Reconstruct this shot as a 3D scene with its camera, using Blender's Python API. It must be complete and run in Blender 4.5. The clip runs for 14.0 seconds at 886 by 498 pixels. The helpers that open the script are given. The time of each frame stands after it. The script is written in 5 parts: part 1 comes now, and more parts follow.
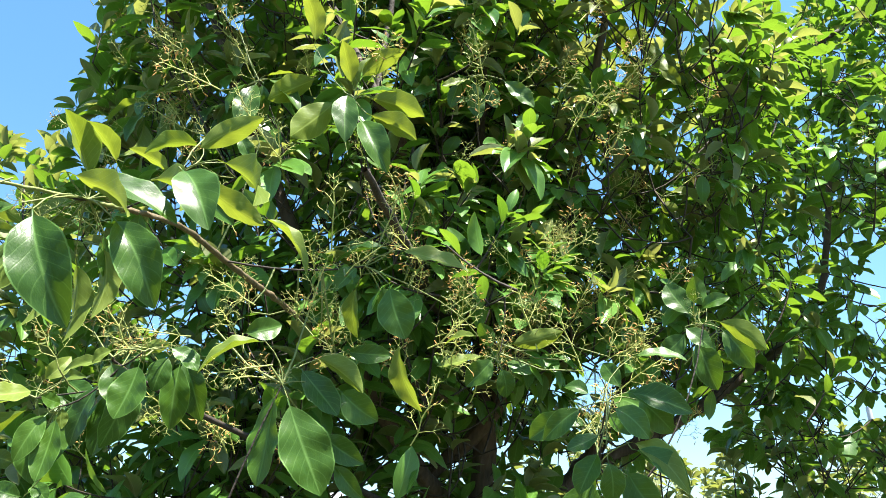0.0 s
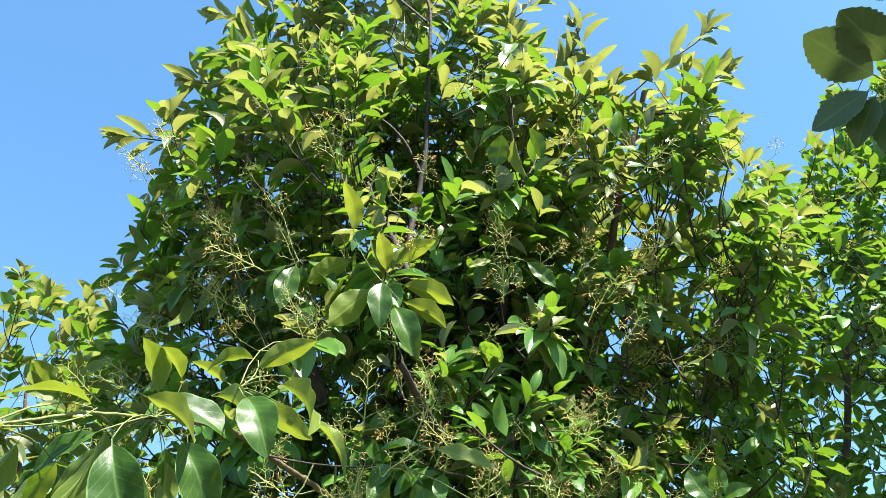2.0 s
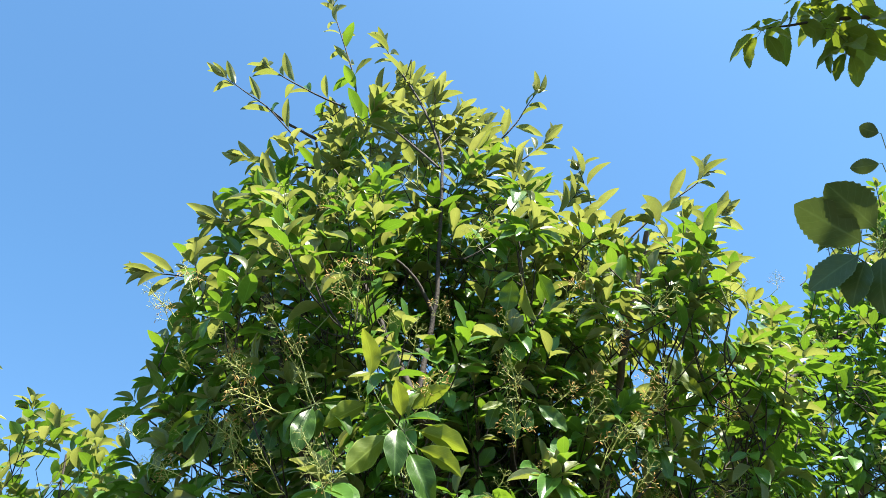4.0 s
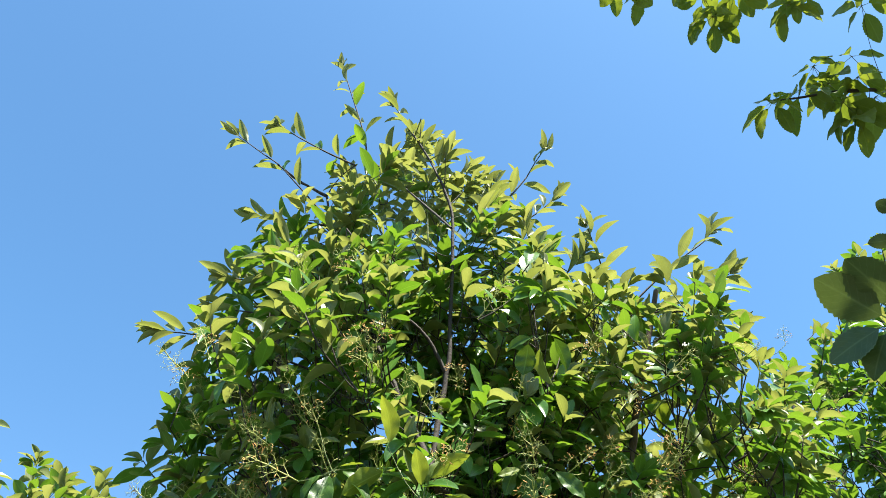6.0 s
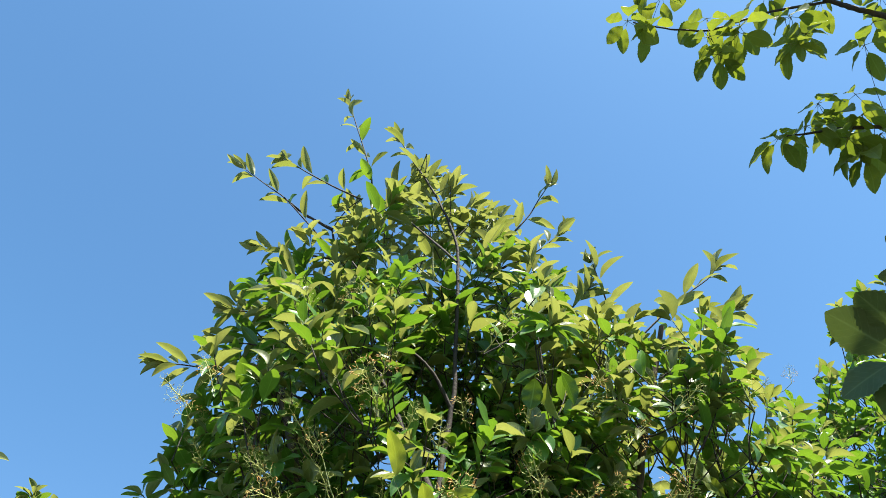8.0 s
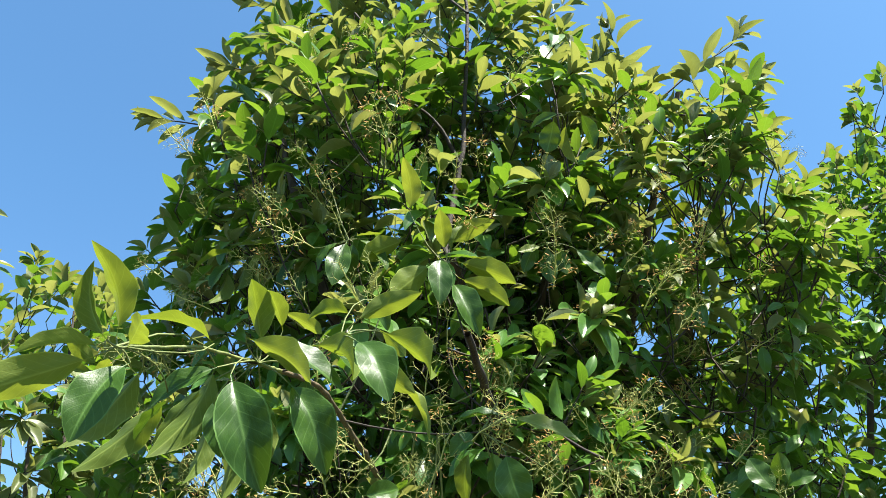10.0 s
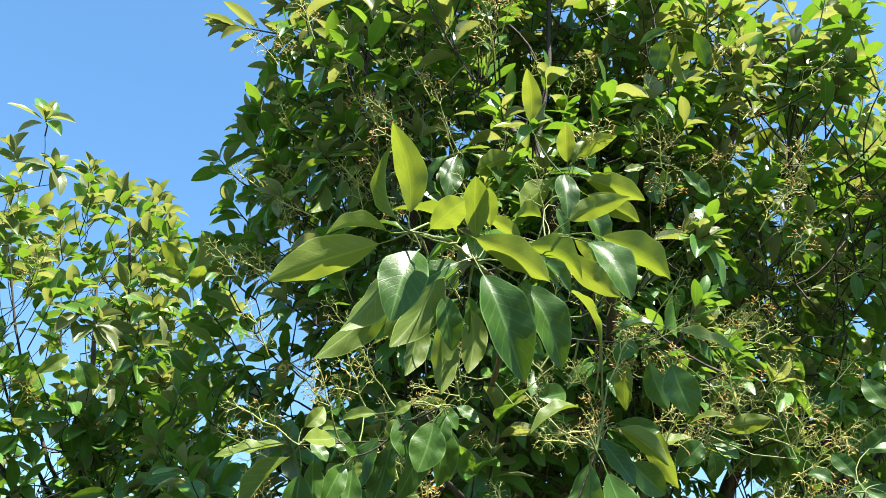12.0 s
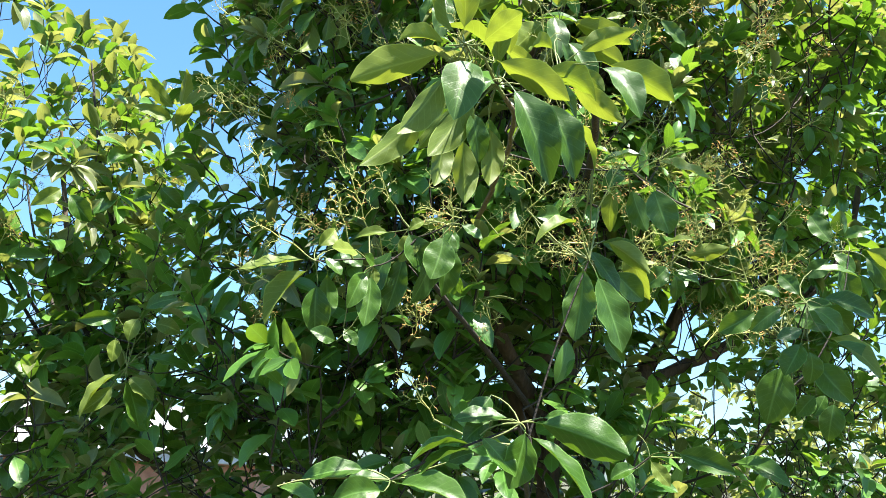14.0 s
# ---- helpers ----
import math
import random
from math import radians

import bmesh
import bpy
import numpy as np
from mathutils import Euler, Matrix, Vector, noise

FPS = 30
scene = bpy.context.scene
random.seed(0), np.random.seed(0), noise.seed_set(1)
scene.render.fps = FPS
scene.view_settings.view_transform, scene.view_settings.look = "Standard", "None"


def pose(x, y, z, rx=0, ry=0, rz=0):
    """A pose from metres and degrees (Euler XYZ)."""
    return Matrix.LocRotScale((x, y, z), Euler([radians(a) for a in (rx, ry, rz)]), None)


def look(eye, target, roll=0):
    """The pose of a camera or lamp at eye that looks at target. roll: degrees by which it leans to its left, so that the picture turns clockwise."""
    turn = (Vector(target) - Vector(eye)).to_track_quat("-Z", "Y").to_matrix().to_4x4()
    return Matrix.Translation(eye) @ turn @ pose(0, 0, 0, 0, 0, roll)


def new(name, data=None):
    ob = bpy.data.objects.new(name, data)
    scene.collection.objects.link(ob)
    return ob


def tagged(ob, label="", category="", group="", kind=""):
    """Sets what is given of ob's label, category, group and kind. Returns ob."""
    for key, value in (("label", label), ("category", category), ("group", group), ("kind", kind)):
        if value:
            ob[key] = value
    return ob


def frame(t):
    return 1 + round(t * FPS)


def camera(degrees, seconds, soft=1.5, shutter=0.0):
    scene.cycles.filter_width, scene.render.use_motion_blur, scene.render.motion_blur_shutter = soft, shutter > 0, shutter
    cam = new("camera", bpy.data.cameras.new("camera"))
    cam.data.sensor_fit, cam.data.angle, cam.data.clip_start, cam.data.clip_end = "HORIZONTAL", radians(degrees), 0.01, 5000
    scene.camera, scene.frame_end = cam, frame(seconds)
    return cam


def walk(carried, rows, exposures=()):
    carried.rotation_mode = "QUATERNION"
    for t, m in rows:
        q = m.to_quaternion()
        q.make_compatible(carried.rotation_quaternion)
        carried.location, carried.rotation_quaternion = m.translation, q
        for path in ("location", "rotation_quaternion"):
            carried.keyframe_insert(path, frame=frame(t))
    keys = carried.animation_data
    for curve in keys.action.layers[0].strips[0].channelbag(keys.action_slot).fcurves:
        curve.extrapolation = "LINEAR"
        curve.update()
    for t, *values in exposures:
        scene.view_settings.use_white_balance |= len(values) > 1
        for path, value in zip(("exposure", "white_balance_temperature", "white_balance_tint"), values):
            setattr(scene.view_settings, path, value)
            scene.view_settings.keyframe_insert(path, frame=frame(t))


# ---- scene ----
# camera and its walk
cam = camera(61.6, 14.0, soft=0.6)
PATH = [
    (0, (0.13, 0.301, 1.574), (0.175, 2.163, 2.304), -1.2),
    (0.5, (0.117, 0.253, 1.592), (0.143, 2.072, 2.422), -0.7),
    (1, (0.118, 0.226, 1.602), (0.128, 2.009, 2.508), -0.2),
    (1.5, (0.108, 0.198, 1.637), (0.116, 1.945, 2.612), -0.1),
    (2, (0.103, 0.166, 1.642), (0.106, 1.875, 2.681), 0.2),
    (2.5, (0.097, 0.15, 1.649), (0.101, 1.82, 2.75), 0.4),
    (3, (0.077, 0.103, 1.663), (0.086, 1.719, 2.842), 0.3),
    (3.2, (0.094, 0.094, 1.647), (0.092, 1.686, 2.858), 0.5),
    (5.5, (0.025, 0.019, 1.682), (0.016, 1.489, 3.037), 1.2),
    (6, (0.024, 0.013, 1.684), (0.018, 1.457, 3.068), 0.9),
    (6.5, (0.0, 0.0, 1.689), (0.0, 1.39, 3.127), 1.1),
    (7, (0.004, -0.019, 1.685), (-0.005, 1.323, 3.167), 1.3),
    (7.2, (0.009, -0.022, 1.695), (-0.006, 1.315, 3.182), 1.4),
    (9.3, (-0.051, 0.15, 1.613), (-0.023, 1.723, 2.848), 1.6),
    (9.5, (-0.07, 0.165, 1.608), (-0.03, 1.779, 2.789), 1.4),
    (10, (-0.055, 0.232, 1.581), (-0.022, 1.919, 2.655), 1.5),
    (10.5, (-0.074, 0.256, 1.552), (-0.05, 1.982, 2.562), 1.4),
    (11, (-0.166, 0.279, 1.531), (-0.145, 2.033, 2.493), 1.7),
    (11.5, (-0.214, 0.306, 1.525), (-0.2, 2.069, 2.47), 2.1),
    (12, (-0.324, 0.265, 1.544), (-0.281, 2.047, 2.451), 3.2),
    (12.5, (-0.316, 0.267, 1.547), (-0.247, 2.073, 2.402), 3.5),
    (13, (-0.297, 0.283, 1.492), (-0.183, 2.125, 2.263), 3.4),
    (13.5, (-0.368, 0.227, 1.454), (-0.211, 2.102, 2.134), 2.9),
    (14, (-0.429, 0.196, 1.441), (-0.218, 2.1, 2.014), 2.3),
]
walk(cam, [(t, look(eye, target, roll)) for t, eye, target, roll in PATH], exposures=[(0.0, 2.10), (0.5, 2.03), (1.0, 2.00), (1.5, 1.98), (2.0, 1.94), (2.5, 1.88), (3.0, 1.83), (5.5, 1.73), (6.5, 1.72), (7.0, 1.64), (9.5, 1.50), (10.0, 1.63), (11.0, 1.74), (12.0, 1.83), (12.5, 1.87), (13.0, 1.99), (14.0, 2.13)])

# world and sun
SUN_ELEVATION, SUN_AZIMUTH = radians(69), radians(128)   # azimuth from +y towards +x
world = bpy.data.worlds.new("world")
scene.world = world
world.use_nodes = True
wn = world.node_tree.nodes
sky = wn.new("ShaderNodeTexSky")
sky.sky_type = "NISHITA"
sky.sun_disc = False
sky.sun_elevation = SUN_ELEVATION
sky.sun_rotation = SUN_AZIMUTH
sky.air_density = 1.0
sky.dust_density = 1.1
sky.ozone_density = 5.0
wn["Background"].inputs["Strength"].default_value = 0.088
tint = wn.new("ShaderNodeMix")
tint.data_type, tint.blend_type = "RGBA", "MULTIPLY"
tint.inputs["Factor"].default_value = 1.0
way_up, high, hue = wn.new("ShaderNodeTexCoord"), wn.new("ShaderNodeSeparateXYZ"), wn.new("ShaderNodeValToRGB")
hue.color_ramp.elements[0].position, hue.color_ramp.elements[1].position = 0.02, 0.55
hue.color_ramp.elements[0].color = (0.70, 0.82, 0.87, 1)          # haze over the horizon
hue.color_ramp.elements[1].color = (0.66, 0.945, 0.985, 1)         # deep blue summer sky above
world.node_tree.links.new(way_up.outputs["Generated"], high.inputs[0])
world.node_tree.links.new(high.outputs[2], hue.inputs[0])
world.node_tree.links.new(hue.outputs[0], tint.inputs["B"])
world.node_tree.links.new(sky.outputs[0], tint.inputs["A"])
world.node_tree.links.new(tint.outputs["Result"], wn["Background"].inputs["Color"])
sun_data = bpy.data.lights.new("sun", "SUN")
sun_data.energy = 5.0
sun_data.angle = radians(0.55)
sun_data.color = (1.0, 0.95, 0.86)
sun = new("sun", sun_data)
sun_way = Vector((math.cos(SUN_ELEVATION) * math.sin(SUN_AZIMUTH), math.cos(SUN_ELEVATION) * math.cos(SUN_AZIMUTH), math.sin(SUN_ELEVATION)))
sun.matrix_world = look(sun_way * 50, (0, 0, 0))


# ---------------------------------------------------------------- materials
def material(name):
    m = bpy.data.materials.new(name)
    m.use_nodes = True
    return m, m.node_tree.nodes, m.node_tree.links


def leaf_material(name, dark, light, through_dark, through_light, share, rough, by_object, vein=0.32, gloss=0.5):
    """Waxy leaf: gloss on top, light let through, paler midrib and side veins, colour varied leaf by leaf."""
    m, n, l = material(name)
    bsdf = n["Principled BSDF"]
    if by_object:
        vary = n.new("ShaderNodeObjectInfo").outputs["Random"]
    else:
        vary = n.new("ShaderNodeNewGeometry").outputs["Random Per Island"]
    uv = n.new("ShaderNodeUVMap")
    uv.uv_map = "blade"
    sep = n.new("ShaderNodeSeparateXYZ")
    l.new(uv.outputs[0], sep.inputs[0])

    def maths(op, a, b=None, c=None):
        k = n.new("ShaderNodeMath")
        k.operation = op
        for i, v in enumerate((a, b, c)):
            if v is None:
                continue
            if isinstance(v, (int, float)):
                k.inputs[i].default_value = v
            else:
                l.new(v, k.inputs[i])
        return k.outputs[0]

    across = maths("ABSOLUTE", maths("SUBTRACT", sep.outputs[0], 0.5))
    midrib = maths("SUBTRACT", 1.0, maths("MINIMUM", maths("MULTIPLY", across, 22.0), 1.0))
    slant = maths("SUBTRACT", sep.outputs[1], maths("MULTIPLY", across, 0.55))
    wave = maths("ABSOLUTE", maths("SUBTRACT", maths("FRACT", maths("MULTIPLY", slant, 8.0)), 0.5))
    side = maths("SUBTRACT", 1.0, maths("MINIMUM", maths("MULTIPLY", wave, 13.0), 1.0))
    veins = maths("MAXIMUM", midrib, maths("MULTIPLY", side, 0.45))

    coord = n.new("ShaderNodeTexCoord")
    grain = n.new("ShaderNodeTexNoise")
    grain.inputs["Scale"].default_value = 55.0
    grain.inputs["Detail"].default_value = 3.0
    l.new(coord.outputs["Object"], grain.inputs["Vector"])
    blotch = n.new("ShaderNodeTexNoise")
    blotch.inputs["Scale"].default_value = 9.0
    l.new(coord.outputs["Object"], blotch.inputs["Vector"])

    def ramp(a, b):
        k = n.new("ShaderNodeMix")
        k.data_type = "RGBA"
        k.inputs["A"].default_value = (*a, 1)
        k.inputs["B"].default_value = (*b, 1)
        return k

    tone = maths("ADD", maths("MULTIPLY", vary, 0.7), maths("MULTIPLY", maths("SUBTRACT", blotch.outputs["Fac"], 0.3), 0.6))
    tone = maths("MINIMUM", maths("MAXIMUM", maths("ADD", tone, maths("MULTIPLY", maths("SUBTRACT", grain.outputs["Fac"], 0.5), 0.4)), 0.0), 1.0)
    top, under = ramp(dark, light), ramp(through_dark, through_light)
    l.new(tone, top.inputs["Factor"])
    l.new(tone, under.inputs["Factor"])
    rim = maths("MULTIPLY", maths("GREATER_THAN", across, 0.470), 0.95)
    veins = maths("MAXIMUM", veins, rim)
    pale = ramp((0, 0, 0), tuple(min(1.0, 2.2 * v + 0.05) for v in light))
    l.new(maths("MULTIPLY", veins, vein), pale.inputs["Factor"])
    l.new(top.outputs["Result"], pale.inputs["A"])
    l.new(pale.outputs["Result"], bsdf.inputs["Base Color"])
    bsdf.inputs["Specular IOR Level"].default_value = gloss
    l.new(maths("ADD", rough, maths("MULTIPLY", grain.outputs["Fac"], 0.14)), bsdf.inputs["Roughness"])
    bump = n.new("ShaderNodeBump")
    bump.inputs["Strength"].default_value = 0.14
    bump.inputs["Distance"].default_value = 0.004
    l.new(maths("ADD", maths("ADD", maths("MULTIPLY", midrib, -0.3), maths("MULTIPLY", side, -0.2)), maths("ADD", maths("MULTIPLY", grain.outputs["Fac"], 0.5), maths("MULTIPLY", blotch.outputs["Fac"], 1.2))), bump.inputs["Height"])
    l.new(bump.outputs[0], bsdf.inputs["Normal"])
    glow = n.new("ShaderNodeBsdfTranslucent")
    l.new(under.outputs["Result"], glow.inputs["Color"])
    mix = n.new("ShaderNodeMixShader")
    mix.inputs[0].default_value = share
    l.new(bsdf.outputs[0], mix.inputs[1])
    l.new(glow.outputs[0], mix.inputs[2])
    l.new(mix.outputs[0], n["Material Output"].inputs["Surface"])
    return m


def plain_material(name, a, b, rough, scale, bump_strength=0.4, stretch=(1, 1, 1)):
    """Matt surface with colour varied at two scales and fine relief."""
    m, n, l = material(name)
    bsdf = n["Principled BSDF"]
    coord, mapping = n.new("ShaderNodeTexCoord"), n.new("ShaderNodeMapping")
    mapping.inputs["Scale"].default_value = stretch
    l.new(coord.outputs["Object"], mapping.inputs["Vector"])
    fine, broad = n.new("ShaderNodeTexNoise"), n.new("ShaderNodeTexNoise")
    fine.inputs["Scale"].default_value, fine.inputs["Detail"].default_value = scale, 6.0
    broad.inputs["Scale"].default_value = scale / 9
    both = n.new("ShaderNodeMath")
    both.operation = "MULTIPLY_ADD"
    both.inputs[1].default_value = 0.6
    half = n.new("ShaderNodeMath")
    half.operation = "MULTIPLY"
    half.inputs[1].default_value = 0.45
    for k in (fine, broad):
        l.new(mapping.outputs[0], k.inputs["Vector"])
    l.new(broad.outputs["Fac"], half.inputs[0])
    l.new(fine.outputs["Fac"], both.inputs[0])
    l.new(half.outputs[0], both.inputs[2])
    ramp = n.new("ShaderNodeValToRGB")
    ramp.color_ramp.elements[0].position, ramp.color_ramp.elements[1].position = 0.36, 0.68
    ramp.color_ramp.elements[0].color, ramp.color_ramp.elements[1].color = (*a, 1), (*b, 1)
    l.new(both.outputs[0], ramp.inputs[0])
    l.new(ramp.outputs[0], bsdf.inputs["Base Color"])
    bsdf.inputs["Roughness"].default_value = rough
    bump = n.new("ShaderNodeBump")
    bump.inputs["Strength"].default_value, bump.inputs["Distance"].default_value = bump_strength, 0.01
    l.new(fine.outputs["Fac"], bump.inputs["Height"])
    l.new(bump.outputs[0], bsdf.inputs["Normal"])
    return m


MATURE = ((0.038, 0.114, 0.019), (0.114, 0.238, 0.038), (0.15, 0.31, 0.015), (0.275, 0.43, 0.028))
YOUNG = ((0.100, 0.138, 0.042), (0.212, 0.236, 0.098), (0.240, 0.282, 0.044), (0.372, 0.385, 0.086))
FRESH = ((0.100, 0.155, 0.024), (0.190, 0.240, 0.045), (0.178, 0.245, 0.014), (0.285, 0.335, 0.028))
DEEP = ((0.020, 0.060, 0.006), (0.056, 0.122, 0.012), (0.10, 0.21, 0.010), (0.19, 0.31, 0.018))
leaf_mature = leaf_material("leaf_mature", *MATURE, 0.31, 0.25, False, gloss=0.44)
leaf_young = leaf_material("leaf_young", *YOUNG, 0.40, 0.32, False, gloss=0.36)
leaf_mature_single = leaf_material("leaf_mature_single", *DEEP, 0.22, 0.31, True, vein=0.50, gloss=0.30)
leaf_young_single = leaf_material("leaf_young_single", *FRESH, 0.42, 0.38, True, vein=0.45, gloss=0.24)
leaf_broad = leaf_material("leaf_broad", (0.046, 0.074, 0.020), (0.078, 0.108, 0.032), (0.28, 0.36, 0.02), (0.40, 0.46, 0.03), 0.34, 0.50, False, gloss=0.12)
# one leaf, two copies: shade put into the near spray's colour, whorls coloured as lit
leaf_broad_shaded = leaf_material("leaf_broad_shaded", (0.040, 0.072, 0.022), (0.066, 0.105, 0.034), (0.11, 0.17, 0.03), (0.19, 0.25, 0.05), 0.15, 0.36, True, gloss=0.4)
leaf_broad_lit = leaf_material("leaf_broad_lit", (0.055, 0.088, 0.020), (0.100, 0.130, 0.034), (0.24, 0.32, 0.02), (0.38, 0.44, 0.035), 0.36, 0.42, True, gloss=0.25)
bark = plain_material("bark", (0.042, 0.030, 0.020), (0.125, 0.085, 0.056), 0.9, 60, 0.9, (1, 1, 0.25))
twig_bark = plain_material("twig_bark", (0.016, 0.012, 0.009), (0.046, 0.032, 0.021), 0.8, 120)
branch_bark = plain_material("branch_bark", (0.070, 0.055, 0.025), (0.15, 0.105, 0.05), 0.7, 120)
green_stem = plain_material("green_stem", (0.10, 0.14, 0.03), (0.20, 0.22, 0.06), 0.6, 120)
stalk = plain_material("stalk", (0.30, 0.34, 0.07), (0.50, 0.50, 0.15), 0.6, 90)
dry_bloom = plain_material("dry_bloom", (0.42, 0.20, 0.04), (0.62, 0.38, 0.12), 0.8, 200)
soil = plain_material("soil", (0.035, 0.040, 0.018), (0.085, 0.080, 0.042), 0.95, 6.0)


# ---------------------------------------------------------------- mesh tools
def part(name, mesh, parent, label=""):
    ob = new(name, mesh)
    ob.parent = parent
    return tagged(ob, label) if label else ob


def thing(name, place, label, category, group="", kind=""):
    ob = new(name)
    ob.empty_display_size = 0.2
    ob.location = place
    return tagged(ob, label, category, group, kind)


def unit(v):
    return v / max(1e-9, float(np.linalg.norm(v)))


class Tubes:
    """Collects tapering tubes and joins them into one mesh."""

    def __init__(self):
        self.verts, self.faces, self.count = [], [], 0

    def add(self, points, radii, sides=5):
        points = np.asarray(points, float)
        k = len(points)
        way = np.gradient(points, axis=0)
        way /= np.linalg.norm(way, axis=1)[:, None] + 1e-9
        ref = np.array([0.31, 0.95, 0.07]) if abs(way[0] @ np.array([0.31, 0.95, 0.07])) < 0.9 else np.array([0.9, 0.1, 0.4])
        a = np.cross(way, ref)
        a /= np.linalg.norm(a, axis=1)[:, None] + 1e-9
        b = np.cross(way, a)
        turn = np.arange(sides) * 2 * math.pi / sides
        ring = a[:, None] * np.cos(turn)[None, :, None] + b[:, None] * np.sin(turn)[None, :, None]
        self.verts.append((points[:, None] + ring * np.asarray(radii, float)[:, None, None]).reshape(-1, 3))
        i, j = np.meshgrid(np.arange(k - 1), np.arange(sides), indexing="ij")
        q = np.stack([i * sides + j, i * sides + (j + 1) % sides, (i + 1) * sides + (j + 1) % sides, (i + 1) * sides + j], -1).reshape(-1, 4)
        self.faces.append(q + self.count)
        self.count += k * sides
        return self

    def mesh(self, name, mat, origin=(0, 0, 0)):
        me = bpy.data.meshes.new(name)
        v, q = np.concatenate(self.verts) - np.asarray(origin), np.concatenate(self.faces)
        fill(me, v, q)
        me.materials.append(mat)
        return me


def fill(me, v, q, slots=None, uv=None):
    me.vertices.add(len(v))
    me.vertices.foreach_set("co", v.astype(np.float32).ravel())
    me.loops.add(q.size)
    me.loops.foreach_set("vertex_index", q.astype(np.int32).ravel())
    me.polygons.add(len(q))
    me.polygons.foreach_set("loop_start", np.arange(0, q.size, 4, dtype=np.int32))
    if uv is not None:
        layer = me.uv_layers.new(name="blade")
        layer.data.foreach_set("uv", uv[q.ravel()].astype(np.float32).ravel())
    if slots is not None:
        me.polygons.foreach_set("material_index", slots.astype(np.int32))
    me.polygons.foreach_set("use_smooth", np.ones(len(q), bool))
    me.update(calc_edges=True)
    me.validate()


def leaf_template(long, across, fold, curl, wavy=0.0, tip=1.6, serrate=0.0, belly=0.45, ripple_phase=0.0, bend=0.0, twist=0.0, hang=0.0):
    """A leaf along +y, one unit long with its stalk, of half width 0.5 at x; z is up from the blade. Returns verts, quads, uv."""
    ys = np.linspace(0, 1, long)
    rows, uv = [], []
    stalk_len = 0.09
    for k, s in enumerate(ys):
        u = (s - belly) / (1 - belly)
        w = math.sin(0.5 * math.pi * s / belly) ** 0.74 if s < belly else max(0.0, math.cos(0.5 * math.pi * u)) ** 0.64 * (1 - 0.08 * tip * u ** 4)
        w = max(w, 0.03)
        if serrate and 0.12 < s < 0.97:
            w *= 1 + serrate * (1 if k % 2 else -1)
        y = stalk_len + (1 - stalk_len) * s
        for c in np.linspace(-1, 1, across):
            x = 0.5 * w * c
            x *= 0.38            # the usual share of width to length
            z = abs(x) * math.tan(fold) + 4 * curl * y * (1 - y) + wavy * w * abs(c) * math.sin(s * 17 + c * 1.3 + ripple_phase)
            a = twist * (y - 0.3)
            x, z = x * math.cos(a) - z * math.sin(a), x * math.sin(a) + z * math.cos(a)
            rows.append((x / 0.38 + bend * 4 * y * (1 - y), y * (1 - 0.12 * abs(hang) * y), z - hang * y * y))
            uv.append((0.5 + 0.5 * c, s))
    v = np.array(rows)
    stem = np.array([(c * 0.015, 0.0, 0.0) for c in np.linspace(-1, 1, across)])
    v = np.concatenate([stem, v])
    uv = np.concatenate([np.stack([np.full(across, 0.5), np.zeros(across)], -1), np.array(uv)])
    i, j = np.meshgrid(np.arange(long), np.arange(across - 1), indexing="ij")
    q = np.stack([i * across + j, i * across + j + 1, (i + 1) * across + j + 1, (i + 1) * across + j], -1).reshape(-1, 4)
    return v, q, uv


class Leaves:
    """Collects leaves by base, direction, normal, length and width, and joins them into one mesh."""

    def __init__(self, templates):
        self.templates, self.rows = templates, []

    def add(self, base, way, up, length, width, slot=0, kind=None):
        self.rows.append((np.asarray(base, float), np.asarray(way, float), np.asarray(up, float), length, width, slot, rng.integers(len(self.templates)) if kind is None else kind))

    def mesh(self, name, mats, origin=(0, 0, 0)):
        vs, qs, us, ss, count = [], [], [], [], 0
        for base, way, up, length, width, slot, kind in self.rows:
            v, q, uv = self.templates[kind]
            y = unit(way)
            z = unit(up - y * (up @ y))
            x = np.cross(y, z)
            vs.append(base + length * (v[:, :1] * x * width + v[:, 1:2] * y + v[:, 2:] * z))
            qs.append(q + count)
            us.append(uv)
            ss.append(np.full(len(q), slot))
            count += len(v)
        me = bpy.data.meshes.new(name)
        for m in mats:
            me.materials.append(m)
        fill(me, np.concatenate(vs) - np.asarray(origin), np.concatenate(qs), np.concatenate(ss), np.concatenate(us))
        return me


rng = np.random.default_rng(7)
UP = np.array([0.0, 0.0, 1.0])
MASS = [leaf_template(9, 3, f, c, 0.010, 1.5, 0.0, b, k * 1.3, s, w, d) for k, (f, c, b, s, w, d) in enumerate((
    (0.22, 0.02, 0.50, 0.04, 0.20, 0.16), (0.34, 0.03, 0.46, -0.05, -0.35, 0.22), (0.14, 0.01, 0.52, 0.0, 0.40, 0.10), (0.42, 0.03, 0.48, 0.06, -0.20, 0.26),
    (0.26, -0.02, 0.50, -0.04, 0.45, 0.08), (0.30, 0.04, 0.53, 0.03, -0.40, 0.18),
    (0.75, 0.03, 0.47, -0.03, 0.20, 0.20), (0.95, 0.02, 0.48, 0.03, -0.25, 0.10), (0.60, 0.05, 0.46, 0.05, 0.30, 0.28)))]
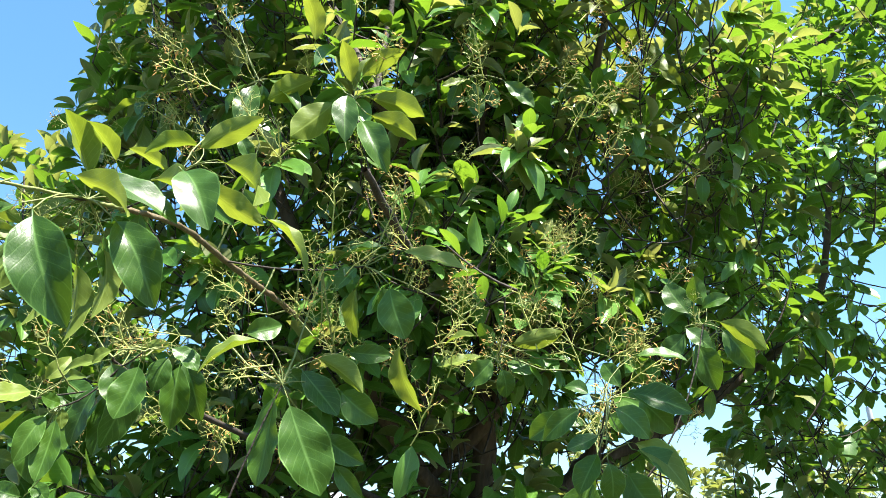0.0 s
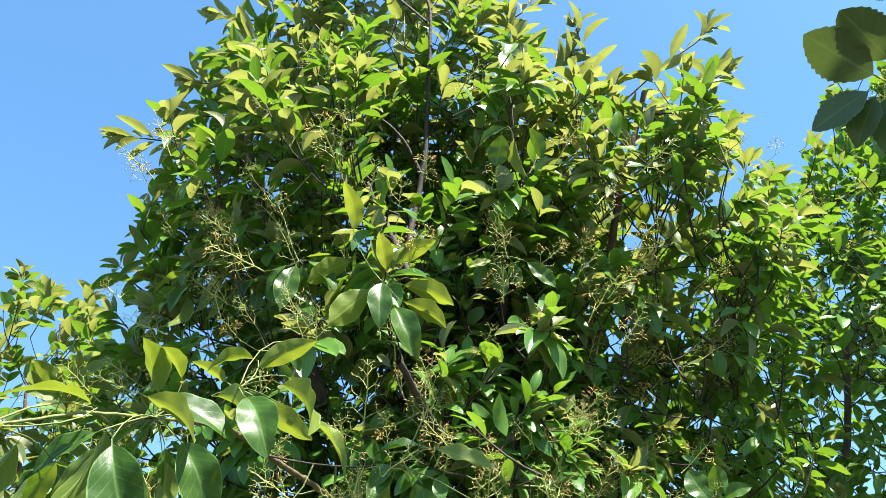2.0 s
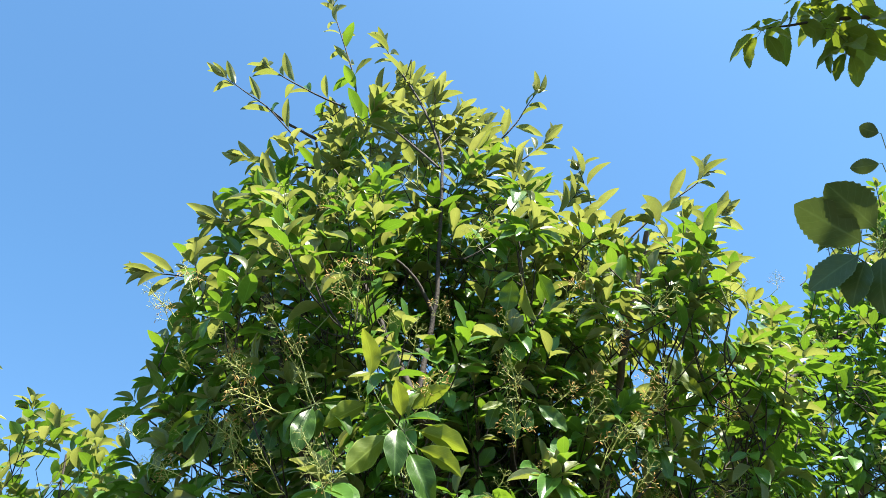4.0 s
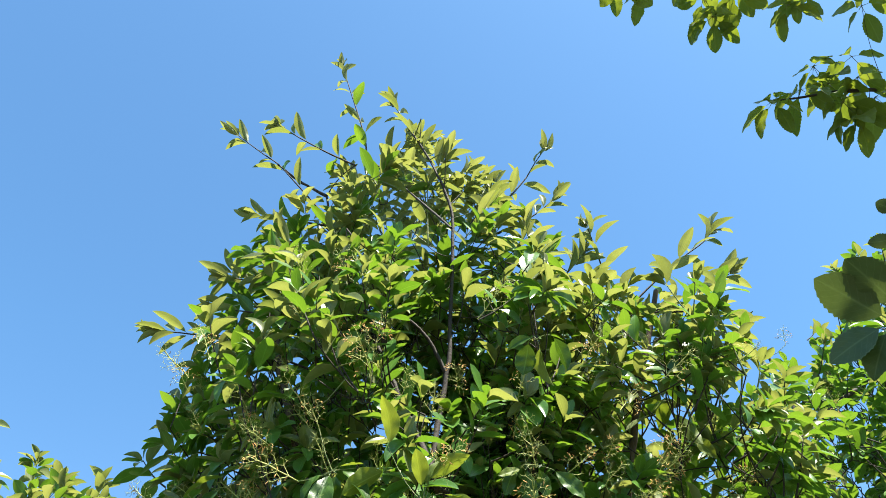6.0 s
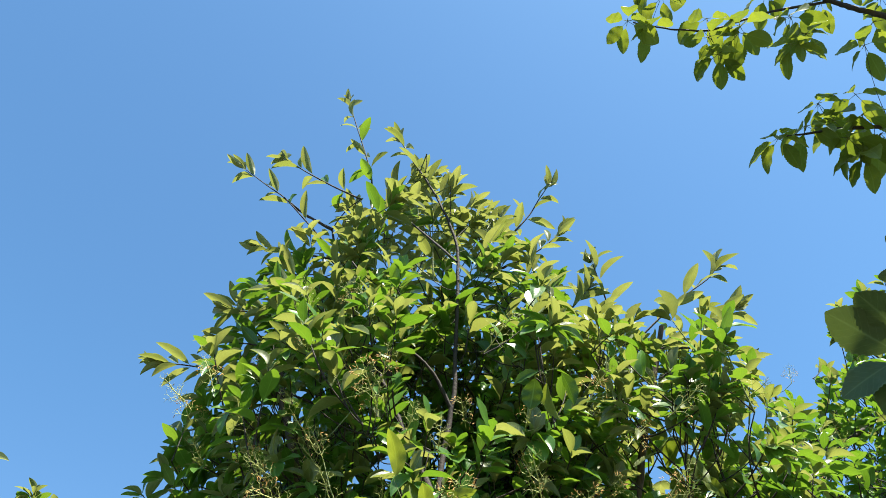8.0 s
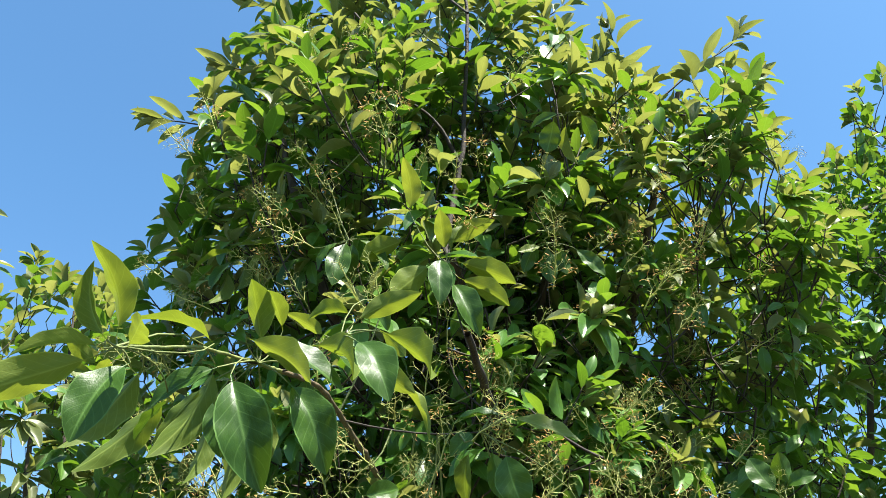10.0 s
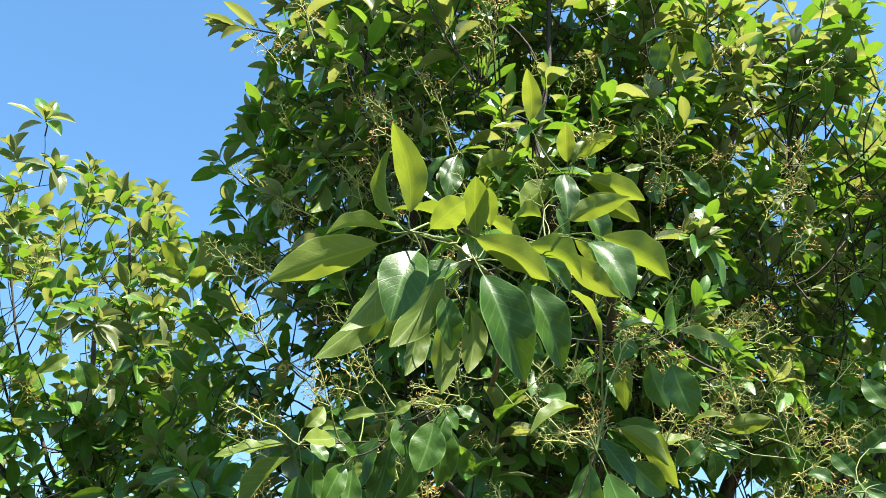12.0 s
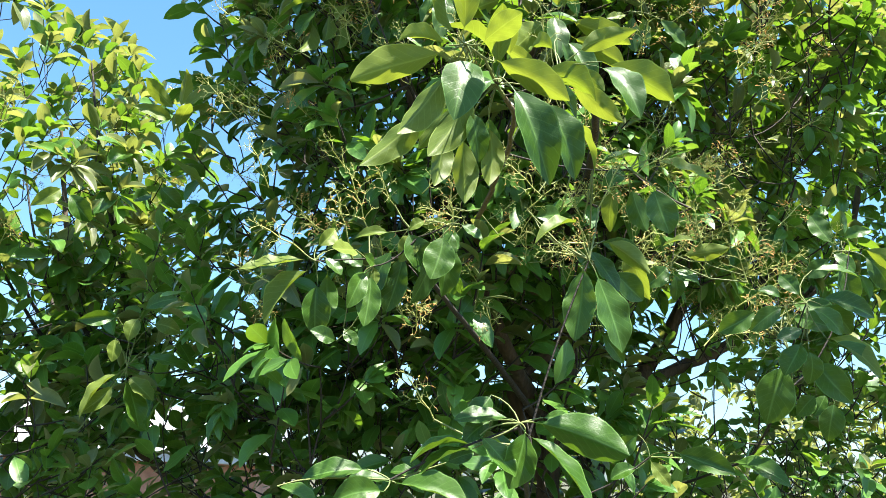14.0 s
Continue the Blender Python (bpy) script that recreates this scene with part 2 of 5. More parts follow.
MASS += [leaf_template(15, 5, f, c, 0.008, 1.2, 0.0, b, k * 1.3, s, w, d) for k, (f, c, b, s, w, d) in enumerate((
    (0.50, 0.03, 0.50, 0.04, 0.15, 0.10), (0.62, 0.04, 0.47, -0.05, -0.20, 0.16), (0.42, 0.02, 0.52, 0.05, 0.25, 0.06), (0.75, 0.03, 0.49, -0.03, -0.15, 0.12), (0.36, 0.05, 0.48, 0.03, 0.3, 0.22)))]
FLAT, FOLDED, SLIM = 6, 9, 14          # six grown leaves, three young folded ones, then the slim ones of free shoots
MASS_BROAD = [leaf_template(13, 3, f, c, tip=1.0, serrate=0.09, belly=0.5, twist=w, hang=d) for f, c, w, d in ((0.14, 0.05, 0.25, 0.1), (0.22, 0.07, -0.3, 0.15), (0.08, 0.02, 0.35, 0.05))]
FINE = [leaf_template(27, 7, f, 1.25 * c, 1.5 * w, 1.5, 0.008, b, p, s, t, d) for f, c, w, b, p, s, t, d in (
    (0.36, 0.04, 0.010, 0.52, 0.0, 0.08, 0.25, 0.16), (0.48, 0.05, 0.012, 0.50, 1.0, -0.09, -0.35, 0.20), (0.26, 0.02, 0.014, 0.54, 2.0, 0.05, 0.40, 0.12),
    (0.56, 0.05, 0.010, 0.51, 3.0, 0.09, -0.25, 0.24), (0.34, -0.02, 0.014, 0.52, 4.0, -0.07, 0.35, 0.10), (0.42, 0.04, 0.012, 0.54, 5.0, -0.08, -0.40, 0.22), (0.70, 0.03, 0.012, 0.52, 2.5, 0.06, 0.2, 0.12))]
FINE_BROAD = [leaf_template(24, 5, f, c, w, 2.2, 0.045, 0.46, p, s, t, d) for f, c, w, p, s, t, d in ((0.22, 0.03, 0.016, 0.0, 0.04, 0.2, 0.15), (0.34, 0.05, 0.02, 1.0, -0.05, -0.3, 0.2), (0.14, 0.02, 0.02, 2.0, 0.0, 0.35, 0.1))]


def single_meshes(templates, mats):
    out = []
    for m in mats:
        row = []
        for v, q, uv in templates:
            me = bpy.data.meshes.new("leaf")
            me.materials.append(m)
            fill(me, v, q, None, uv)
            row.append(me)
        out.append(row)
    return out


SLENDER = [leaf_template(27, 7, f, 1.25 * c, 1.4 * w, 4.5, 0.008, b, p, s, t, d) for f, c, w, b, p, s, t, d in (
    (0.40, 0.05, 0.012, 0.46, 0.0, 0.10, 0.25, 0.20), (0.52, 0.06, 0.014, 0.44, 1.0, -0.11, -0.35, 0.24), (0.28, 0.02, 0.016, 0.48, 2.0, 0.06, 0.40, 0.14),
    (0.60, 0.06, 0.012, 0.45, 3.0, 0.11, -0.25, 0.28), (0.36, -0.02, 0.016, 0.46, 4.0, -0.09, 0.35, 0.12), (0.46, 0.05, 0.014, 0.47, 5.0, -0.10, -0.40, 0.26), (0.72, 0.03, 0.014, 0.46, 2.5, 0.07, 0.2, 0.14))]
SINGLE = single_meshes(FINE, (leaf_mature_single,)) + single_meshes(SLENDER, (leaf_young_single,))
SINGLE_BROAD = single_meshes(FINE_BROAD, (leaf_broad_shaded, leaf_broad_lit))
OPEN_SIDE = np.array([0.0, 0.1, 1.6])     # the side from which the tree stands free


class Tree:
    """A tree: Empty at the base, with trunk, limbs, twigs and leaves gathered before they are made."""

    def __init__(self, name, place, label, category="tree", templates=MASS, group=""):
        self.base = np.asarray(place, float)
        self.ob = thing(name, place, label, category, group)
        self.twigs, self.green, self.leaves = Tubes(), Tubes(), Leaves(templates)
        self.skeleton, self.known = np.zeros((40000, 3)), 0
        self.leaf_size, self.width = 0.090, 0.44
        self.single_meshes, self.joint, self.free, self.clear = SINGLE, None, None, []
        self.stem = 1.0

    def limb(self, name, points, r0, r1, sides=10, label="", mat=None):
        """A trunk or limb: a smooth tube through the points with a slightly uneven bark."""
        pts = np.asarray(points, float)
        s = np.linspace(0, len(pts) - 1, 8 * (len(pts) - 1) + 1)
        fine = np.stack([np.interp(s, np.arange(len(pts)), pts[:, k]) for k in range(3)], -1)
        for _ in range(3):
            fine[1:-1] = (fine[:-2] + 2 * fine[1:-1] + fine[2:]) / 4
        fine[1:-1] += rng.normal(0, min(0.006, 0.25 * r1), (len(fine) - 2, 3))
        radii = np.linspace(r0, r1, len(fine)) * (1 + rng.normal(0, 0.05, len(fine)))
        part(name, Tubes().add(fine, radii, sides).mesh(name, mat or (bark if r0 > 0.025 else twig_bark), self.base), self.ob, label)
        self.remember(fine[2:])

    def remember(self, pts):
        self.skeleton[self.known:self.known + len(pts)] = pts
        self.known += len(pts)

    def reach(self, tip, radius=0.0026):
        """A thin branch from the nearest wood to a place; later branches may start from it."""
        tip = np.asarray(tip, float)
        sk = self.skeleton[:self.known]
        off = np.linalg.norm(sk - tip + np.array([0, 0, 0.12]), axis=1)
        a = sk[int(np.argmin(off))]
        gap = np.linalg.norm(tip - a)
        mid = (a + tip) / 2 + np.array([0, 0, -0.1 * gap]) + rng.normal(0, 0.12 * gap, 3)
        s = np.linspace(0, 1, 7)[:, None]
        pts = (1 - s) ** 2 * a + 2 * s * (1 - s) * mid + s * s * tip
        self.twigs.add(pts, self.stem * np.linspace(radius * (0.9 + 0.6 * min(gap, 1.0)), radius * 0.7, 7), 4)
        self.remember(pts[2:])

    def node(self, place):
        """The knot from which the leaves of a spray spring."""
        self.joint = np.asarray(place, float)
        self.reach(self.joint, 0.0018)

    def single(self, base, tip, width, turn, fresh):
        """One leaf as a part of its own, its blade turned by so many degrees from facing the open side."""
        base, tip = np.asarray(base, float), np.asarray(tip, float)
        y = unit(tip - base)
        z = unit(OPEN_SIDE - base) + 0.45 * UP
        z = unit(z - y * (z @ y))
        x = np.cross(y, z)
        c, s = math.cos(radians(turn)), math.sin(radians(turn))
        z = x * s + z * c
        self.blade(base, tip, width, -z if z[2] < -0.15 else z, fresh)      # the upper face looks up

    def blade(self, base, tip, width, face, fresh, kind=None):
        """One leaf as a part of its own, with the way that its upper face looks."""
        base, tip, z = np.asarray(base, float), np.asarray(tip, float), np.asarray(face, float)
        y = tip - base
        length = float(np.linalg.norm(y))
        y = y / length
        z = unit(z - y * (z @ y))
        x = np.cross(y, z)
        kinds = self.single_meshes[fresh]
        ob = new("leaf", kinds[int(rng.integers(len(kinds))) if kind is None else kind])
        ob.parent = self.ob
        m = Matrix.Identity(4)
        off = base - self.base
        for r in range(3):
            m[r][0], m[r][1], m[r][2], m[r][3] = x[r] * length * width, y[r] * length, z[r] * length, off[r]
        ob.matrix_local = m
        gap = np.linalg.norm(base - self.joint)
        if 0.004 < gap < 0.25:
            s = np.linspace(0, 1, 5)[:, None]
            mid = (self.joint + base) / 2 - y * 0.25 * gap
            self.green.add((1 - s) ** 2 * self.joint + 2 * s * (1 - s) * mid + s * s * base, np.linspace(0.0012, 0.0008, 5), 4)

    def shoot(self, base, tip, count=9, size=None, young=0.0, droop=0.3, spread=1.0, width=None, whorl=0.35, slim=False):
        """A leafy shoot: a bowed twig with leaves turned round it, closer together towards its end."""
        base, tip = np.asarray(base, float), np.asarray(tip, float)
        size, width = size or self.leaf_size, width or self.width
        axis, length = unit(tip - base), float(np.linalg.norm(tip - base))
        bow = np.array([0, 0, -0.06 * length])
        s = np.linspace(0, 1, 5)[:, None]
        pts = base + (tip - base) * s + 4 * bow * s * (1 - s)
        (self.green if young > 0.5 else self.twigs).add(pts, self.stem * np.linspace(0.0034, 0.0016, 5), 4)
        self.pairs(pts, axis, max(2, (count + 1) // 2), size, young, droop, spread, width, whorl, slim)

    def away(self, p):
        """Level and outward from the trunk: the side to which the leaves turn their faces."""
        off = np.array([p[0] - self.base[0], p[1] - self.base[1], 0.0])
        return off / (np.linalg.norm(off) + 0.2)

    def pairs(self, pts, axis, nodes, size, young, droop, spread, width, whorl, slim=False):
        """Leaves in opposite pairs along a twig, each pair turned a quarter round from the one below, the last ones upright."""
        a = unit(np.cross(axis, UP + np.array([0.05, 0.02, 0])))
        b = np.cross(axis, a)
        turn = rng.uniform(0, 6.28)
        s = np.linspace(0, 1, len(pts))
        for k in range(nodes):
            f = (k + 1) / nodes
            f = 1 - (1 - f) ** (1 + 0.8 * whorl)
            p = np.array([np.interp(f, s, pts[:, i]) for i in range(3)])
            turn += 1.57 + rng.normal(0, 0.3)
            for side in (0.0, math.pi):
                if rng.random() < 0.07:
                    continue
                t = turn + side + rng.normal(0, 0.2)
                lean = (1.25 - 0.70 * f) * spread + rng.normal(0, 0.16)
                out = a * math.cos(t) + b * math.sin(t)
                way = unit(axis * math.cos(lean) + out * math.sin(lean) + np.array([0, 0, -droop * rng.uniform(0.3, 1.6) * (1.2 - 0.5 * f)]))
                fresh = rng.random() < young * (0.5 + 0.8 * f)
                up = UP * 0.75 + axis * 0.40 + self.away(p) * 0.55 + rng.normal(0, 0.26, 3)
                long = size * rng.uniform(0.70, 1.20) * (0.75 if f > 0.95 else 1.0)
                kind = int(rng.integers(FOLDED, SLIM)) if slim else int(rng.integers(FLAT, FOLDED)) if fresh and f > 0.45 else int(rng.integers(FLAT))
                self.leaves.add(p, way, up, long, width * rng.uniform(0.90, 1.15) * (0.85 if fresh else 1.0), 1 if fresh else 0, kind % len(self.leaves.templates))

    def sprig(self, points, nodes, size, young=0.9, droop=0.05, spread=0.85, width=0.33):
        """A long free shoot: a stem through the points, thickening downwards, with pairs of leaves and a tuft at its end."""
        pts = np.asarray(points, float)
        s = np.linspace(0, len(pts) - 1, 4 * (len(pts) - 1) + 1)
        fine = np.stack([np.interp(s, np.arange(len(pts)), pts[:, k]) for k in range(3)], -1)
        fine[1:-1] = (fine[:-2] + 2 * fine[1:-1] + fine[2:]) / 4
        self.twigs.add(fine, np.linspace(0.0050, 0.0022, len(fine)), 5)
        self.remember(fine[1:])
        self.reach(fine[0], 0.004)
        axis = unit(fine[-1] - fine[-4])
        self.pairs(fine, axis, nodes, size, young, droop, spread, width, 0.25, True)
        for k in range(4):
            turn = k * 1.57 + rng.uniform(0, 0.5)
            way = unit(axis + 0.30 * np.array([math.cos(turn), math.sin(turn), 0.5]))
            self.leaves.add(fine[-1], way, rng.normal(0, 0.6, 3) - 0.4 * np.array([math.cos(turn), math.sin(turn), 0]), size * rng.uniform(0.55, 0.95), width * 0.85, 1, int(rng.integers(FOLDED, SLIM)))

    def crown(self, centre, outline, shoots, inner=0.45, young=0.15, droop=0.60, squash=1.0, size=None, gaps=0.0, seed=0, lengths=(0.12, 0.26), thin=(), width=None, grow=0.0, slim=False):
        """Fills a crown with shoots: outline holds (height, radius) pairs round the centre."""
        zs, rs = np.array(outline).T
        weight = np.maximum(rs, 0.05) ** 1.4
        edges = np.linspace(zs[0], zs[-1], 200)
        dens = np.interp(edges, zs, weight)
        cum = np.cumsum(dens) / dens.sum()
        off = Vector((seed * 7.3, seed * 3.1, 0))
        made = []
        for _ in range(shoots):
            z = float(np.interp(rng.random(), cum, edges))
            ang = rng.uniform(0, 2 * math.pi)
            rim = float(np.interp(z, zs, rs))
            lump = 1 + 0.22 * noise.noise(Vector((math.cos(ang) * 1.6, math.sin(ang) * 1.6, z * 1.7)) + off)
            far = (inner + (1 - inner) * rng.random() ** 0.7)
            x, y = math.cos(ang) * rim * far * lump, math.sin(ang) * rim * far * lump * squash
            tip = np.array([centre[0] + x, centre[1] + y, z])
            if gaps and noise.noise(Vector(tip * 2.2) + off) < -0.45 + gaps:
                continue
            if self.free and all(a < c < d for a, c, d in zip(self.free[0], tip, self.free[1])):
                continue
            if any(self.shades(tip, k, r) for k, r in self.clear):
                continue
            if thin and thin[0] < z < thin[1] and rng.random() < thin[2]:
                continue
            height = (z - zs[0]) / (zs[-1] - zs[0])
            out = unit(np.array([x, y, 0.0]) + rng.normal(0, 0.25, 3))
            way = unit(out * (1.1 - 0.5 * height) + UP * (0.25 + 1.1 * height * far) + rng.normal(0, 0.28, 3))
            long = rng.uniform(*lengths)
            base = tip - way * long
            # young leaves gather high and outside; the curve also colours top lit, bottom shaded
            fresh = young * (0.2 + 2.4 * height * height) * (0.4 + far)
            made.append((far, base, tip, fresh, droop * (1.25 - 0.9 * height), (size or self.leaf_size) * (1 + grow * height)))
        for _, base, tip, fresh, hang, long in sorted(made, key=lambda k: k[0]):
            self.shoot(base, tip, int(rng.integers(7, 12)), long, fresh, hang, width=(width or self.width), whorl=1.5, slim=slim)
            self.reach(base)

    def shades(self, tip, knot, radius):
        """Whether a place lies in the open air that a free spray has towards the open side and towards the sun."""
        off = tip - knot
        for way, reach, share in ((unit(OPEN_SIDE - knot), 0.8, 1.0), (np.array(sun_way), 1.0, 0.55)):
            along = min(max(off @ way, -0.05), reach)
            if np.linalg.norm(off - way * along) < radius * share:
                return True
        return False

    def rosette(self, place, out, count=7, size=0.115, young=0.3):
        """A twig end with a ring of drooping leaves and a few young upright ones in its middle."""
        place, out = np.asarray(place, float), unit(np.asarray(out, float))
        base = place - 0.10 * unit(out + 0.3 * UP)
        self.twigs.add([base, (base + place) / 2 + rng.normal(0, 0.006, 3), place], [0.0030, 0.0026, 0.0020], 4)
        self.reach(base)
        axis = unit(out + 0.5 * UP)
        a = unit(np.cross(axis, np.array([0.1, 0.3, 1.0])))
        b = np.cross(axis, a)
        for k in range(count + 3):
            inner = k >= count
            turn = k * 2.4 + rng.normal(0, 0.2)
            lean = rng.uniform(0.3, 0.6) if inner else rng.uniform(1.0, 1.45)
            side = a * math.cos(turn) + b * math.sin(turn)
            way = unit(axis * math.cos(lean) + side * math.sin(lean) + np.array([0, 0, 0.0 if inner else -0.55 * rng.uniform(0.4, 1.4)]))
            fresh = rng.random() < (0.9 if inner else young)
            up = UP * 0.7 + out * 0.55 - 0.3 * side * inner + rng.normal(0, 0.2, 3)
            self.leaves.add(place - axis * rng.uniform(0, 0.03), way, up, size * rng.uniform(0.8, 1.2) * (0.75 if inner else 1.0), rng.uniform(0.38, 0.46) * (0.85 if fresh else 1.0), int(fresh), int(rng.integers(FOLDED, SLIM)))

    def finish(self, mats, leaf_label="", twig_label="slender brown twigs"):
        part("twig_tangle", self.twigs.mesh("twig_tangle", twig_bark, self.base), self.ob, twig_label)["kind"] = "stuff"
        if self.green.count:
            part("green_twig_tangle", self.green.mesh("green_twig_tangle", green_stem, self.base), self.ob, "fresh green twigs")["kind"] = "stuff"
        part("foliage", self.leaves.mesh("foliage", mats, self.base), self.ob, leaf_label)["kind"] = "stuff"


# ---------------------------------------------------------------- ground
def ground_sheet():
    """One sheet to the horizon, level round the tree and falling away behind it."""
    bm = bmesh.new()
    xs = [-900, -300, -100, -40, -20, -12, -8, -5, -3, -1, 1, 3, 5, 8, 12, 20, 40, 100, 300, 900]
    ys = [-900, -200, -50, -15, -6, -2, 0, 1, 2, 3, 4, 5, 6, 8, 10, 14, 20, 30, 60, 150, 400, 900]
    grid = []
    for y in ys:
        drop = -2.2 * min(1.0, max(0.0, (y - 5) / 15)) ** 1.3
        grid.append([bm.verts.new((x, y, drop + 0.05 * noise.noise(Vector((x * 0.7, y * 0.7, 0.3))))) for x in xs])
    for a, b in zip(grid, grid[1:]):
        for k in range(len(xs) - 1):
            bm.faces.new((a[k], a[k + 1], b[k + 1], b[k]))
    me = bpy.data.meshes.new("ground")
    bm.to_mesh(me)
    bm.free()
    me.materials.append(soil)
    for p in me.polygons:
        p.use_smooth = True
    tagged(new("ground", me), "bare brown soil with sparse dry grass", "ground", kind="structure")


ground_sheet()

# ---------------------------------------------------------------- the tree
main = Tree("tree", (0.25, 2.85, 0), "bushy evergreen tree with glossy green leaves and spent flower sprays")
main.limb("trunk", [(0.25, 2.85, -0.1), (0.22, 2.82, 0.8), (0.26, 2.78, 1.5), (0.34, 2.75, 2.05), (0.27, 2.62, 2.4), (0.10, 2.4, 2.6), (0.0, 2.12, 2.75)], 0.05, 0.021, 12, "brown trunk with rough bark")
main.limb("leader", [(-0.01, 2.14, 2.72), (0.0, 2.18, 2.92), (0.02, 2.2, 3.06), (0.045, 2.2, 3.25), (0.047, 2.2, 3.45), (0.055, 2.2, 3.75), (0.053, 2.2, 4.0), (0.01, 2.2, 4.17), (-0.045, 2.2, 4.33), (-0.115, 2.2, 4.49), (-0.205, 2.2, 4.68)], 0.0115, 0.0035, 8, "slender dark leading stem", twig_bark)
main.limb("limb", [(0.033, 2.2, 3.17), (-0.02, 2.17, 3.28), (-0.07, 2.15, 3.34), (-0.16, 2.15, 3.42)], 0.008, 0.004, 6)
main.limb("limb", [(0.26, 2.8, 1.4), (0.1, 2.78, 1.75), (0.30, 2.72, 1.9), (0.42, 2.66, 2.05), (0.60, 2.5, 2.6), (0.75, 2.4, 3.2), (0.9, 2.35, 3.7)], 0.03, 0.01, 10, "pale limb, bark stripped in places")
main.limb("limb", [(0.25, 2.85, 0.9), (0.45, 3.0, 1.4), (0.62, 3.1, 1.73), (0.72, 3.1, 1.85), (0.83, 3.08, 2.0), (0.9, 3.0, 2.2), (0.95, 2.9, 2.7), (1.05, 2.8, 3.3)], 0.048, 0.014, 10)
main.limb("limb", [(0.68, 3.1, 1.80), (0.97, 3.1, 1.92), (1.22, 3.1, 2.06), (1.5, 3.1, 2.24), (1.75, 3.15, 2.5), (1.9, 3.2, 3.0)], 0.026, 0.012, 10)
main.limb("limb", [(1.22, 3.1, 2.06), (1.36, 3.1, 2.6), (1.44, 3.08, 3.02), (1.62, 3.03, 3.3), (1.68, 3.05, 3.5), (1.66, 3.08, 3.9)], 0.018, 0.007, 8)
main.limb("limb", [(1.66, 3.04, 3.42), (1.95, 3.06, 3.66), (2.2, 3.1, 3.82), (2.6, 3.2, 4.2)], 0.014, 0.006, 8)
main.limb("limb", [(0.22, 2.85, 0.7), (-0.4, 3.1, 1.1), (-1.0, 3.35, 1.3), (-1.28, 3.4, 1.49), (-1.43, 3.4, 1.64), (-1.7, 3.45, 2.3), (-1.85, 3.5, 2.9)], 0.036, 0.007, 10)
for end in ((-2.2, 3.25, 2.35), (-2.65, 3.55, 2.75), (-1.95, 3.0, 2.45), (-2.15, 3.8, 2.95), (-2.5, 3.2, 2.0), (-1.55, 2.95, 2.2), (-2.3, 3.45, 3.1)):
    end, root = np.array(end), np.array((-1.46, 3.4, 1.70))
    main.limb("limb", [root, root + (end - root) * (0.4, 0.4, 0.25), root + (end - root) * (0.75, 0.75, 0.62), end], 0.011, 0.003, 6, "", twig_bark)
main.limb("limb", [(-1.3, 3.4, 1.5), (-1.38, 3.3, 2.1), (-1.55, 3.25, 2.6), (-1.75, 3.45, 3.2)], 0.014, 0.004, 8)
main.limb("limb", [(0.24, 2.8, 1.6), (0.0, 2.5, 1.9), (-0.25, 2.3, 2.4), (-0.5, 2.3, 3.0), (-0.65, 2.3, 3.5)], 0.03, 0.010, 8)
main.limb("limb", [(0.0, 2.12, 2.75), (-0.2, 2.3, 3.3), (-0.45, 2.32, 3.9), (-0.52, 2.3, 4.2)], 0.011, 0.005, 8)
main.limb("limb", [(-0.52, 2.3, 4.2), (-0.66, 2.3, 4.3), (-0.78, 2.3, 4.42)], 0.008, 0.004, 6)
main.limb("limb", [(0.045, 2.0, 3.7), (-0.2, 2.2, 4.2), (-0.37, 2.3, 4.5)], 0.005, 0.0035, 6)
main.limb("limb", [(0.27, 2.62, 2.4), (0.3, 2.3, 2.7), (0.3, 2.0, 2.8)], 0.018, 0.007, 8)
main.limb("limb", [(0.3, 2.7, 2.2), (0.15, 2.2, 2.15), (0.1, 1.8, 2.15), (0.02, 1.5, 2.2)], 0.018, 0.007, 8)

main.clear = [(np.array(k), r) for k, r in (
    ((-0.042, 1.554, 2.40), 0.15), ((-0.60, 2.01, 2.64), 0.17), ((-0.28, 1.783, 2.54), 0.15), ((0.29, 1.723, 2.92), 0.14), ((0.27, 1.889, 2.62), 0.15), ((0.86, 2.30, 3.08), 0.18),
    ((0.85, 2.30, 2.48), 0.16), ((-1.03, 2.22, 1.68), 0.17), ((-1.0, 2.28, 2.38), 0.17), ((0.67, 1.70, 1.95), 0.14), ((0.27, 1.76, 1.90), 0.13))]     # free sprays stand clear
main.free = ((-0.15, 1.0, 2.92), (0.22, 2.2, 4.35))     # the leading stem stands clear of the leaves

